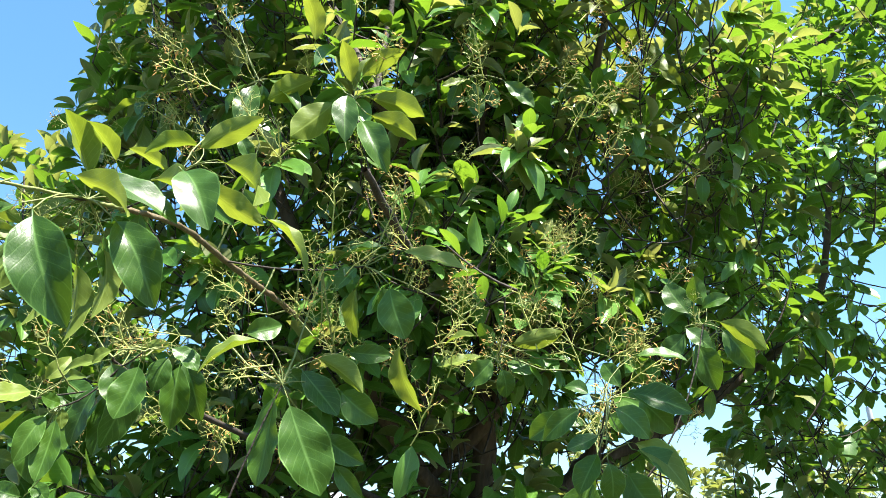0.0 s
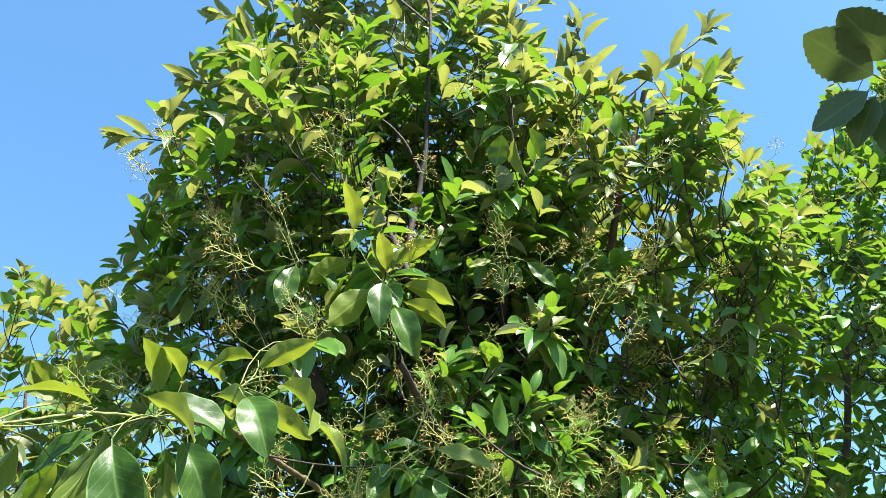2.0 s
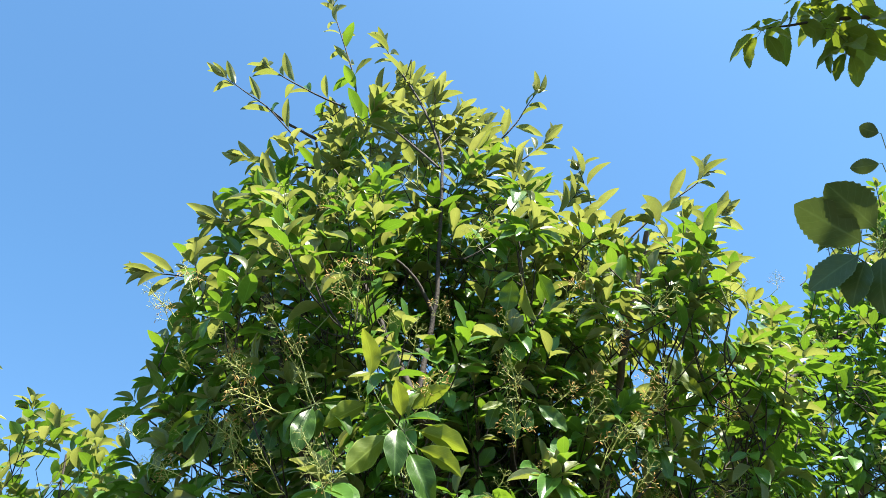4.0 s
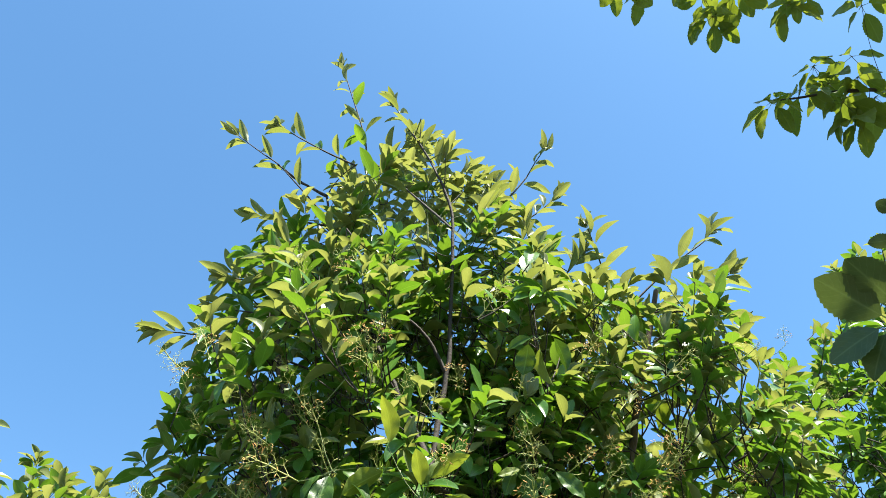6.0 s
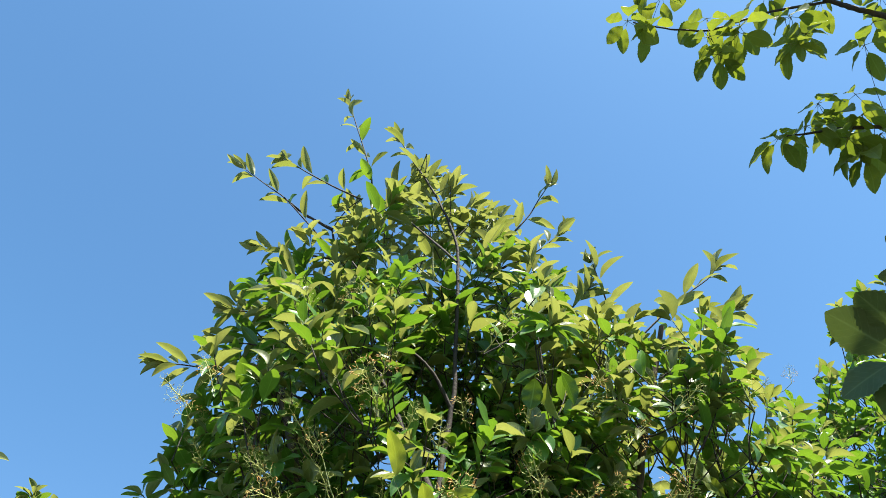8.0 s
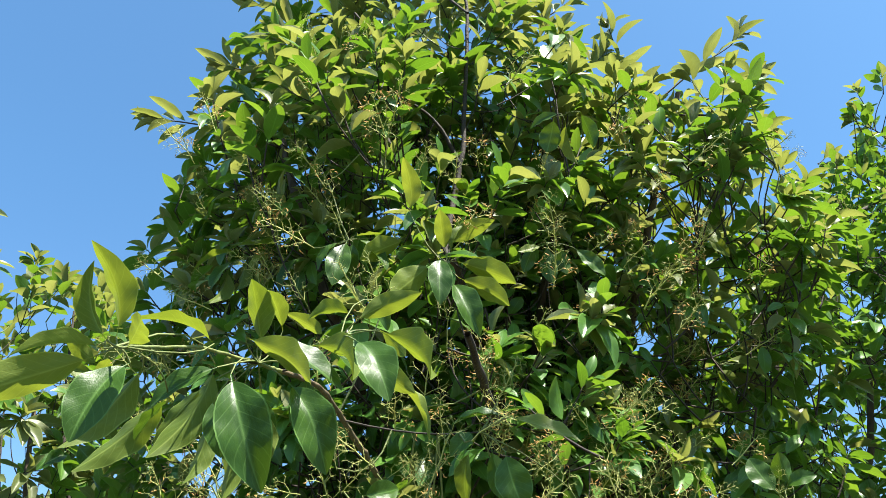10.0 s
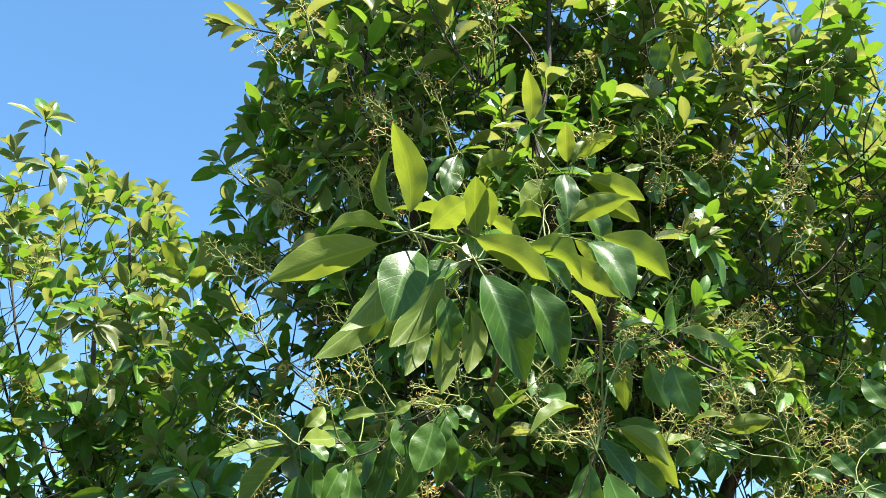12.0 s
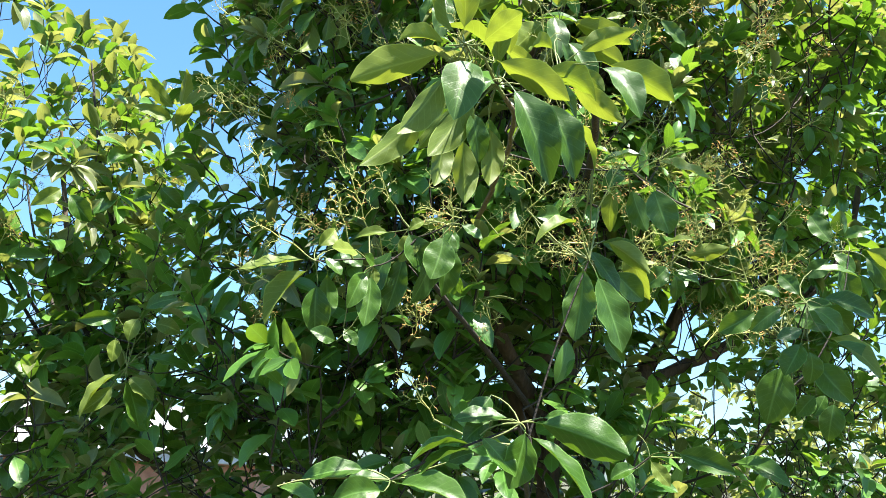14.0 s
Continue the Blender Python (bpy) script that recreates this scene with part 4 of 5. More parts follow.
# lowest spray
main.node((-0.218, 1.141, 1.503))
main.single((-0.201, 1.137, 1.505), (-0.090, 1.094, 1.470), 0.42, 50, 0)
main.single((-0.212, 1.130, 1.490), (-0.137, 1.068, 1.418), 0.42, -31, 0)
main.single((-0.228, 1.143, 1.508), (-0.302, 1.135, 1.511), 0.42, 24, 0)
main.single((-0.270, 1.131, 1.486), (-0.227, 1.104, 1.443), 0.61, -12, 0)
main.single((-0.213, 1.130, 1.496), (-0.233, 1.115, 1.424), 0.62, -12, 0)
main.single((-0.278, 1.133, 1.474), (-0.359, 1.123, 1.468), 0.42, 51, 0)
main.single((-0.279, 1.134, 1.469), (-0.350, 1.113, 1.447), 0.42, 52, 0)
main.single((-0.249, 1.175, 1.540), (-0.280, 1.162, 1.505), 0.62, 12, 0)
main.single((-0.251, 1.157, 1.506), (-0.289, 1.145, 1.479), 0.60, 12, 0)
main.single((-0.183, 1.163, 1.513), (-0.143, 1.172, 1.519), 0.42, 16, 0)
# lowest left spray
main.node((-0.379, 1.124, 1.429))
main.single((-0.406, 1.126, 1.440), (-0.481, 1.104, 1.437), 0.42, 13, 0)
main.single((-0.385, 1.115, 1.416), (-0.443, 1.095, 1.406), 0.56, -12, 0)
main.single((-0.372, 1.124, 1.426), (-0.288, 1.084, 1.412), 0.44, -12, 0)
main.single((-0.507, 1.092, 1.418), (-0.460, 1.074, 1.402), 0.47, -12, 0)
main.single((-0.345, 1.142, 1.438), (-0.378, 1.145, 1.443), 0.62, 12, 0)
main.single((-0.370, 1.144, 1.423), (-0.433, 1.136, 1.433), 0.42, 30, 0)
main.single((-0.304, 1.188, 1.452), (-0.268, 1.183, 1.467), 0.55, 12, 0)
# right inner spray
main.node((0.416, 1.491, 1.775))
main.single((0.380, 1.510, 1.770), (0.312, 1.509, 1.722), 0.44, -12, 0)
main.single((0.422, 1.491, 1.766), (0.473, 1.463, 1.721), 0.62, -12, 0)
main.single((0.456, 1.509, 1.793), (0.545, 1.464, 1.766), 0.49, -12, 0)
main.single((0.475, 1.536, 1.786), (0.522, 1.510, 1.730), 0.62, 12, 0)
main.single((0.487, 1.570, 1.866), (0.575, 1.542, 1.864), 0.42, -36, 0)
main.single((0.399, 1.482, 1.724), (0.342, 1.475, 1.704), 0.49, 12, 0)
main.single((0.443, 1.474, 1.699), (0.519, 1.434, 1.646), 0.42, -19, 0)
main.single((0.394, 1.486, 1.698), (0.351, 1.479, 1.640), 0.62, 12, 0)
main.single((0.406, 1.484, 1.685), (0.411, 1.487, 1.621), 0.62, -12, 0)
main.single((0.403, 1.552, 1.797), (0.363, 1.557, 1.818), 0.62, 12, 0)
main.single((0.466, 1.587, 1.812), (0.442, 1.613, 1.868), 0.51, -12, 0)
# right upper spray
main.node((0.671, 1.702, 1.958))
main.single((0.638, 1.715, 1.956), (0.676, 1.689, 1.913), 0.62, -12, 0)
main.single((0.699, 1.693, 1.947), (0.738, 1.663, 1.865), 0.53, 12, 0)
main.single((0.683, 1.675, 1.958), (0.762, 1.624, 1.889), 0.36, 39, 1)
main.single((0.663, 1.732, 1.938), (0.695, 1.720, 1.836), 0.53, -12, 0)
main.single((0.668, 1.749, 1.989), (0.630, 1.761, 2.066), 0.62, 12, 0)
main.single((0.684, 1.741, 1.998), (0.724, 1.696, 2.019), 0.54, -12, 0)
main.single((0.650, 1.744, 1.953), (0.595, 1.752, 1.909), 0.62, -12, 0)
main.single((0.695, 1.735, 2.002), (0.671, 1.724, 2.065), 0.62, 12, 0)
# right inner low
main.node((0.268, 1.758, 1.904))
main.single((0.260, 1.757, 1.910), (0.204, 1.752, 1.856), 0.62, -12, 0)
main.single((0.292, 1.748, 1.935), (0.401, 1.746, 1.962), 0.36, 40, 1)
main.single((0.246, 1.757, 1.915), (0.145, 1.764, 1.907), 0.36, 36, 1)
main.single((0.274, 1.760, 1.893), (0.288, 1.770, 1.833), 0.62, -12, 0)
main.single((0.287, 1.776, 1.908), (0.334, 1.755, 1.880), 0.62, -12, 0)
main.single((0.259, 1.773, 1.931), (0.238, 1.760, 1.986), 0.54, -12, 0)
# big leaf spray
main.node((-0.068, 1.313, 1.776))
main.single((-0.059, 1.308, 1.756), (-0.006, 1.311, 1.632), 0.54, -12, 0)
main.single((-0.078, 1.312, 1.769), (-0.101, 1.303, 1.644), 0.42, 39, 0)
main.single((-0.054, 1.360, 1.810), (0.006, 1.361, 1.743), 0.52, -12, 0)
main.single((-0.000, 1.394, 1.783), (0.057, 1.386, 1.738), 0.62, 12, 0)
main.single((-0.032, 1.340, 1.820), (0.046, 1.339, 1.771), 0.36, 54, 1)
main.single((-0.091, 1.295, 1.831), (-0.172, 1.249, 1.801), 0.36, 43, 1)
main.single((-0.028, 1.431, 1.723), (0.034, 1.412, 1.683), 0.49, 12, 0)
main.single((-0.001, 1.460, 1.856), (0.073, 1.448, 1.846), 0.42, 21, 0)
main.single((-0.144, 1.379, 1.866), (-0.088, 1.387, 1.885), 0.62, 12, 0)
main.single((-0.077, 1.356, 1.809), (-0.046, 1.368, 1.779), 0.62, 12, 0)
main.single((-0.010, 1.437, 1.683), (0.033, 1.426, 1.634), 0.43, 12, 0)
# outer low spray
main.node((-0.291, 1.392, 1.844))
main.single((-0.296, 1.394, 1.829), (-0.317, 1.369, 1.745), 0.61, 12, 0)
main.single((-0.299, 1.416, 1.821), (-0.336, 1.400, 1.704), 0.42, -36, 0)
main.single((-0.330, 1.434, 1.835), (-0.368, 1.428, 1.787), 0.62, 12, 1)
main.single((-0.273, 1.452, 1.851), (-0.288, 1.437, 1.795), 0.62, -12, 0)
main.single((-0.264, 1.421, 1.857), (-0.223, 1.419, 1.834), 0.62, -12, 0)
main.single((-0.273, 1.505, 1.854), (-0.278, 1.503, 1.745), 0.43, -12, 0)
main.single((-0.330, 1.377, 1.843), (-0.357, 1.369, 1.825), 0.62, 12, 1)
# outer lowest spray
main.node((-0.411, 1.411, 1.768))
main.single((-0.414, 1.412, 1.756), (-0.421, 1.386, 1.663), 0.42, 17, 0)
main.single((-0.424, 1.407, 1.759), (-0.444, 1.372, 1.690), 0.44, -12, 0)
main.single((-0.408, 1.412, 1.772), (-0.423, 1.381, 1.779), 0.62, -12, 0)
main.single((-0.442, 1.392, 1.789), (-0.473, 1.319, 1.776), 0.45, 12, 1)
main.single((-0.408, 1.413, 1.768), (-0.406, 1.419, 1.736), 0.62, 12, 1)
main.single((-0.454, 1.459, 1.669), (-0.429, 1.451, 1.640), 0.62, 12, 0)
main.single((-0.464, 1.456, 1.645), (-0.504, 1.433, 1.660), 0.62, -12, 0)
# left spray
main.node((-1.026, 2.248, 1.673))
main.single((-1.001, 2.233, 1.823), (-0.922, 2.214, 1.866), 0.54, -12, 0)
main.single((-1.011, 2.234, 1.802), (-1.024, 2.209, 1.740), 0.62, 12, 1)
main.single((-1.061, 2.219, 1.798), (-1.137, 2.166, 1.777), 0.42, -27, 0)
main.single((-0.989, 2.255, 1.706), (-0.857, 2.238, 1.682), 0.42, -22, 0)
main.single((-0.918, 2.265, 1.757), (-0.858, 2.257, 1.689), 0.54, -12, 0)
main.single((-1.022, 2.252, 1.650), (-0.942, 2.247, 1.595), 0.58, -12, 1)
main.single((-1.026, 2.251, 1.644), (-0.966, 2.245, 1.522), 0.49, -12, 0)
main.single((-1.041, 2.246, 1.657), (-1.126, 2.178, 1.554), 0.36, 54, 1)
main.single((-1.050, 2.246, 1.627), (-1.109, 2.201, 1.541), 0.36, -18, 1)
main.single((-1.060, 2.228, 1.745), (-1.054, 2.218, 1.681), 0.60, -12, 1)
main.single((-0.977, 2.246, 1.788), (-0.900, 2.236, 1.776), 0.59, 12, 1)
# right low spray
main.node((0.404, 1.541, 1.681))
main.single((0.396, 1.549, 1.666), (0.356, 1.552, 1.551), 0.62, -12, 0)
main.single((0.449, 1.506, 1.713), (0.507, 1.413, 1.653), 0.36, -22, 1)
main.single((0.448, 1.538, 1.673), (0.481, 1.478, 1.598), 0.55, 12, 0)
main.single((0.495, 1.612, 1.617), (0.455, 1.618, 1.575), 0.62, -12, 0)
main.single((0.522, 1.596, 1.604), (0.505, 1.590, 1.527), 0.62, -12, 0)
main.single((0.429, 1.568, 1.764), (0.470, 1.487, 1.731), 0.50, 12, 0)
main.single((0.450, 1.607, 1.799), (0.504, 1.519, 1.761), 0.53, -12, 0)
main.single((0.375, 1.597, 1.780), (0.300, 1.613, 1.736), 0.52, -12, 0)
main.single((0.398, 1.590, 1.751), (0.361, 1.585, 1.765), 0.62, 12, 0)
main.single((0.516, 1.663, 1.577), (0.535, 1.645, 1.622), 0.62, -12, 0)
# right lower spray
main.node((0.131, 1.587, 1.482))
main.single((0.153, 1.523, 1.491), (0.229, 1.454, 1.460), 0.42, 18, 0)
main.single((0.131, 1.587, 1.477), (0.166, 1.573, 1.431), 0.50, 12, 1)
main.single((0.112, 1.593, 1.522), (0.073, 1.609, 1.480), 0.59, -12, 0)
main.single((0.111, 1.595, 1.461), (0.056, 1.594, 1.443), 0.55, 12, 0)
main.single((0.303, 1.619, 1.478), (0.371, 1.523, 1.461), 0.42, -20, 0)
# young sprig
main.node((-1.006, 2.274, 2.433))
main.single((-1.010, 2.272, 2.435), (-1.089, 2.188, 2.490), 0.36, -22, 1)
main.single((-1.000, 2.272, 2.441), (-0.973, 2.231, 2.550), 0.36, -41, 1)
main.single((-0.996, 2.275, 2.439), (-0.874, 2.230, 2.525), 0.36, -33, 1)
main.single((-0.987, 2.281, 2.432), (-0.868, 2.281, 2.447), 0.36, -28, 1)
main.single((-1.015, 2.282, 2.408), (-1.097, 2.195, 2.408), 0.36, -12, 1)
main.single((-1.005, 2.297, 2.380), (-0.955, 2.207, 2.441), 0.36, 12, 1)
main.single((-0.990, 2.303, 2.378), (-0.855, 2.299, 2.349), 0.36, -32, 1)
main.single((-1.035, 2.316, 2.305), (-0.875, 2.333, 2.210), 0.36, -36, 1)
main.single((-1.056, 2.389, 2.234), (-0.982, 2.397, 2.182), 0.62, 12, 0)
main.single((-1.075, 2.391, 2.207), (-1.106, 2.335, 2.169), 0.62, 12, 0)
main.single((-1.281, 2.262, 2.163), (-1.327, 2.213, 2.093), 0.47, -12, 1)
main.single((-1.266, 2.272, 2.152), (-1.198, 2.299, 2.085), 0.57, 12, 0)
main.finish([leaf_mature, leaf_young], "dense glossy green leaves")


# spent flower sprays
def panicle_mesh(seed):
    """A branched flower stalk one unit high, with a few withered blooms left on it."""
    r = np.random.default_rng(seed)
    stems, blooms = Tubes(), Tubes()

    def grow(p, way, long, order, dead=False):
        dead = dead or (order == 1 and r.random() < 0.10)
        bend = unit(way + r.normal(0, 0.10, 3))
        q = p + way * long * 0.5 + bend * long * 0.5
        stems.add([p, p + way * long * 0.5, q], [0.0092 - 0.0019 * order, 0.0086 - 0.0019 * order, 0.008 - 0.0019 * order], 3)
        if order == 3 or (order == 2 and r.random() < 0.25):
            if r.random() < (0.9 if dead else 0.02):
                k = unit(bend + r.normal(0, 0.7, 3))
                hook = unit(k + r.normal(0, 0.8, 3))
                blooms.add([q, q + k * 0.045, q + k * 0.06 + hook * 0.045], [0.007, 0.0125, 0.004], 3)
            return
        side = unit(np.cross(way, r.normal(0, 1, 3)))
        for k in range(3 if order else 2):
            turn = k * 2.1 + r.uniform(0, 1)
            out = side * math.cos(turn) + np.cross(way, side) * math.sin(turn)
            grow(q, unit(way * 0.75 + out * 0.8), long * r.uniform(0.5, 0.72), order + 1, dead)

    p = np.zeros(3)
    for k in range(4):
        q = p + np.array([r.normal(0, 0.02), r.normal(0, 0.02), 0.22])
        stems.add([p, q], [0.0125, 0.0115], 4)
        for turn in (0, math.pi):
            turn += k * 1.57 + r.normal(0, 0.3)
            grow(q, unit(np.array([math.cos(turn), math.sin(turn), 0.8])), 0.24 - 0.03 * k, 1)
        p = q
    grow(p, np.array([0, 0, 1.0]), 0.16, 1)
    me = bpy.data.meshes.new("flower_spray")
    v = np.concatenate(stems.verts + blooms.verts)
    q = np.concatenate(stems.faces + [f + stems.count for f in blooms.faces])
    slots = np.concatenate([np.zeros(sum(len(f) for f in stems.faces)), np.ones(sum(len(f) for f in blooms.faces))])
    me.materials.append(stalk)
    me.materials.append(dry_bloom)
    fill(me, v, q, slots)
    return me


PANICLES = [panicle_mesh(s) for s in range(6)]
STALKS = Tubes()


def panicle(base, way, size=None):
    way, base = Vector(way), np.asarray(base, float)
    wood = main.skeleton[:main.known]
    off = np.linalg.norm(wood - base, axis=1)
    if off.min() > (0.15 if size else 0.22):
        return
    a = wood[int(np.argmin(off))]
    STALKS.add([a, (a + base) / 2 + np.array([0, 0, -0.08 * off.min()]), base + 0.004 * np.array(way.normalized())], [0.0020, 0.0016, 0.0013], 4)
    long = 1.05 * (size or max(0.08, min(0.13, way.length * 1.2)))
    ob = new("flower_spray", PANICLES[int(rng.integers(6))])
    ob.parent = main.ob
    turn = way.to_track_quat("Z", "Y").to_matrix().to_4x4()
    ob.matrix_local = Matrix.Translation(Vector(base) - Vector(main.base)) @ turn @ Matrix.Rotation(rng.uniform(0, 6.28), 4, "Z") @ Matrix.Diagonal((long, long, long, 1))


panicle((-0.06, 1.69, 2.12), (0.01, -0.06, 0.10))
panicle((-0.19, 1.77, 2.37), (-0.06, -0.08, 0.07))
panicle((-0.46, 2.00, 2.65), (-0.02, -0.10, 0.09))
panicle((0.40, 1.96, 2.08), (-0.04, -0.04, 0.08))
panicle((0.46, 1.90, 2.04), (0.03, -0.05, 0.07))
panicle((0.53, 1.91, 1.94), (0.01, -0.05, 0.09))
panicle((0.44, 1.93, 1.94), (-0.05, -0.02, 0.05))
panicle((0.06, 1.69, 2.14), (0.01, -0.05, 0.06))
panicle((-0.08, 1.30, 1.80), (-0.04, -0.03, -0.01))
panicle((0.28, 2.01, 2.78), (-0.05, -0.08, 0.08))
panicle((-0.34, 1.79, 2.56), (-0.12, -0.07, 0.03))
panicle((0.28, 1.89, 2.66), (-0.04, -0.09, 0.11))
panicle((-0.13, 1.34, 2.16), (-0.02, -0.05, 0.05))
panicle((0.06, 1.39, 2.02), (0.02, -0.04, 0.04))
panicle((-0.33, 2.01, 2.78), (-0.07, -0.08, 0.06))
panicle((-0.42, 1.67, 1.91), (-0.04, -0.05, 0.08))
panicle((-0.01, 1.50, 1.82), (-0.02, -0.03, 0.05))
panicle((-0.54, 1.54, 1.82), (-0.07, -0.04, 0.03))
panicle((-0.06, 1.34, 1.79), (-0.06, -0.01, 0.00))
panicle((0.41, 1.53, 1.71), (-0.02, -0.02, 0.03))
panicle((0.35, 1.75, 1.92), (-0.04, -0.04, 0.11))
panicle((0.43, 1.72, 1.87), (-0.04, -0.03, 0.09))
panicle((-0.60, 1.78, 1.53), (-0.06, -0.03, 0.05))
panicle((-0.75, 1.86, 1.53), (-0.05, -0.03, 0.02))
panicle((-0.46, 1.49, 1.84), (-0.02, -0.04, 0.06))
panicle((-0.38, 1.42, 1.88), (-0.02, -0.03, 0.03))
panicle((-0.31, 1.29, 1.51), (-0.03, -0.02, 0.04))
panicle((-1.40, 2.47, 2.41), (-0.05, -0.07, 0.04))
panicle((-0.46, 1.89, 2.71), (-0.06, -0.06, 0.03))
panicle((-0.26, 1.96, 3.38), (-0.02, -0.08, 0.06))
for _ in range(7):
    p = np.array([0.48, 1.86, 2.02]) + rng.normal(0, (0.18, 0.10, 0.15))
    panicle(p, (rng.normal(0, 0.6), -0.5, 0.5 + rng.normal(0, 0.4)), rng.uniform(0.07, 0.11))
for _ in range(11):
    p = np.array([0.2, 1.78, 2.2]) + rng.normal(0, (0.22, 0.09, 0.15))
    panicle(p, (rng.normal(0, 0.6), -0.5, 0.5 + rng.normal(0, 0.4)), rng.uniform(0.07, 0.10))
for _ in range(8):
    p = np.array([-0.12, 1.40, 1.86]) + rng.normal(0, (0.16, 0.08, 0.06))
    panicle(p, (rng.normal(0, 0.6), -0.5, 0.5 + rng.normal(0, 0.4)), rng.uniform(0.06, 0.09))
for _ in range(85):
    ang, z = rng.uniform(3.4, 6.0), 1.85 + 1.65 * rng.random() ** 1.4
    rim = float(np.interp(z, (1.8, 2.6, 3.2, 3.6, 4.0), (0.95, 1.05, 1.1, 0.85, 0.6))) * rng.uniform(0.68, 0.90) * (1 - 0.16 * math.cos(ang) ** 4)
    p = (-0.02 + rim * math.cos(ang), 2.52 + 0.85 * rim * math.sin(ang), z)
    panicle(p, (math.cos(ang) + rng.normal(0, 0.4), math.sin(ang) + rng.normal(0, 0.4), 0.7), rng.uniform(0.07, 0.115))
for _ in range(36):
    ang, z = rng.uniform(3.6, 6.2), rng.uniform(2.0, 3.1)
    panicle((-2.15 + 0.82 * math.cos(ang), 3.62 + 0.85 * math.sin(ang), z), (math.cos(ang), math.sin(ang), 0.9), rng.uniform(0.10, 0.16))
for _ in range(36):
    ang, z = rng.uniform(3.3, 5.6), rng.uniform(2.0, 3.8)
    panicle((2.1 + 0.85 * math.cos(ang), 3.35 + 0.9 * math.sin(ang), z), (math.cos(ang), math.sin(ang), 0.9), rng.uniform(0.10, 0.15))
for p in ((-1.73, 3.45, 3.42), (-1.5, 3.4, 3.35), (-2.35, 3.5, 3.40), (-0.90, 2.45, 3.2), (-0.92, 2.5, 3.0), (1.75, 3.05, 3.95), (1.85, 3.05, 3.92)):
    panicle(p, (rng.normal(0, 0.2), -0.1, 1.0), 0.10)


def small_sprays(count):
    """The sprays too many to tell apart, joined into one part."""
    vs, qs, ss, total = [], [], [], 0
    for _ in range(count):
        ang, z = rng.uniform(3.5, 6.1), 1.75 + 1.5 * rng.random() ** 1.5
        rim = float(np.interp(z, (1.7, 2.6, 3.2, 3.6), (0.95, 1.05, 1.1, 0.85))) * rng.uniform(0.7, 0.98)
        p = Vector((-0.02 + rim * math.cos(ang) + rng.normal(0, 0.05), 2.5 + 0.85 * rim * math.sin(ang), z))
        way = Vector((math.cos(ang) + rng.normal(0, 0.5), math.sin(ang) + rng.normal(0, 0.5), 0.6))
        long = rng.uniform(0.09, 0.14)
        m = np.array(way.to_track_quat("Z", "Y").to_matrix() @ Matrix.Rotation(rng.uniform(0, 6.28), 3, "Z")) * long
        src = PANICLES[int(rng.integers(6))]
        v = np.zeros(len(src.vertices) * 3)
        src.vertices.foreach_get("co", v)
        q = np.zeros(len(src.loops), int)
        src.loops.foreach_get("vertex_index", q)
        s = np.zeros(len(src.polygons), int)
        src.polygons.foreach_get("material_index", s)
        vs.append(v.reshape(-1, 3) @ m.T + np.array(p) - main.base)
        qs.append(q.reshape(-1, 4) + total)
        ss.append(s)
        total += len(v) // 3
    me = bpy.data.meshes.new("flower_spray_tangle")
    me.materials.append(stalk)
    me.materials.append(dry_bloom)
    fill(me, np.concatenate(vs), np.concatenate(qs), np.concatenate(ss))
    part("flower_spray_tangle", me, main.ob, "spent pale yellow-green flower stalks")["kind"] = "stuff"


small_sprays(80)
part("flower_stalk_tangle", STALKS.mesh("flower_stalk_tangle", green_stem, main.base), main.ob, "thin green flower stalks")["kind"] = "stuff"

# ---------------------------------------------------------------- overhanging tree
over = Tree("tree", (2.7, 0.5, 0), "broad-leaved tree with toothed leaves, its branches overhanging", templates=MASS_BROAD)
over.leaf_size, over.width, over.single_meshes, over.stem = 0.10, 0.52, SINGLE_BROAD, 0.5
over.limb("trunk", [(2.7, 0.5, -0.1), (2.68, 0.52, 1.5), (2.6, 0.6, 2.8), (2.55, 0.65, 4.0)], 0.10, 0.05, 12)
over.limb("branch", [(2.6, 0.6, 2.9), (1.9, 0.8, 3.3), (1.45, 0.92, 3.47), (1.219, 0.95, 3.622), (1.125, 0.95, 3.687), (1.072, 0.95, 3.739), (1.029, 0.95, 3.831), (0.957, 0.95, 3.97), (0.88, 0.95, 4.08)], 0.012, 0.003, 8)
over.limb("branch", [(1.091, 0.96, 3.74), (0.928, 0.97, 3.697), (0.787, 0.97, 3.614), (0.706, 0.97, 3.563), (0.603, 0.97, 3.569), (0.508, 0.97, 3.606)], 0.0042, 0.0018, 6)
over.limb("branch", [(0.957, 0.95, 3.97), (0.84, 0.96, 4.02), (0.726, 0.97, 3.988), (0.606, 0.97, 3.921), (0.54, 0.97, 3.83)], 0.004, 0.0018, 6)
over.limb("branch", [(2.62, 0.6, 2.6), (1.9, 0.85, 3.05), (1.4, 1.05, 3.33), (1.15, 1.1, 3.316), (1.001, 1.1, 3.3), (0.918, 1.1, 3.272), (0.844, 1.1, 3.258)], 0.009, 0.0018, 8)
over.limb("branch", [(2.65, 0.55, 2.0), (1.8, 0.8, 2.4), (1.2, 0.95, 2.5), (0.95, 0.985, 2.515), (0.86, 0.99, 2.52)], 0.014, 0.0025, 8)


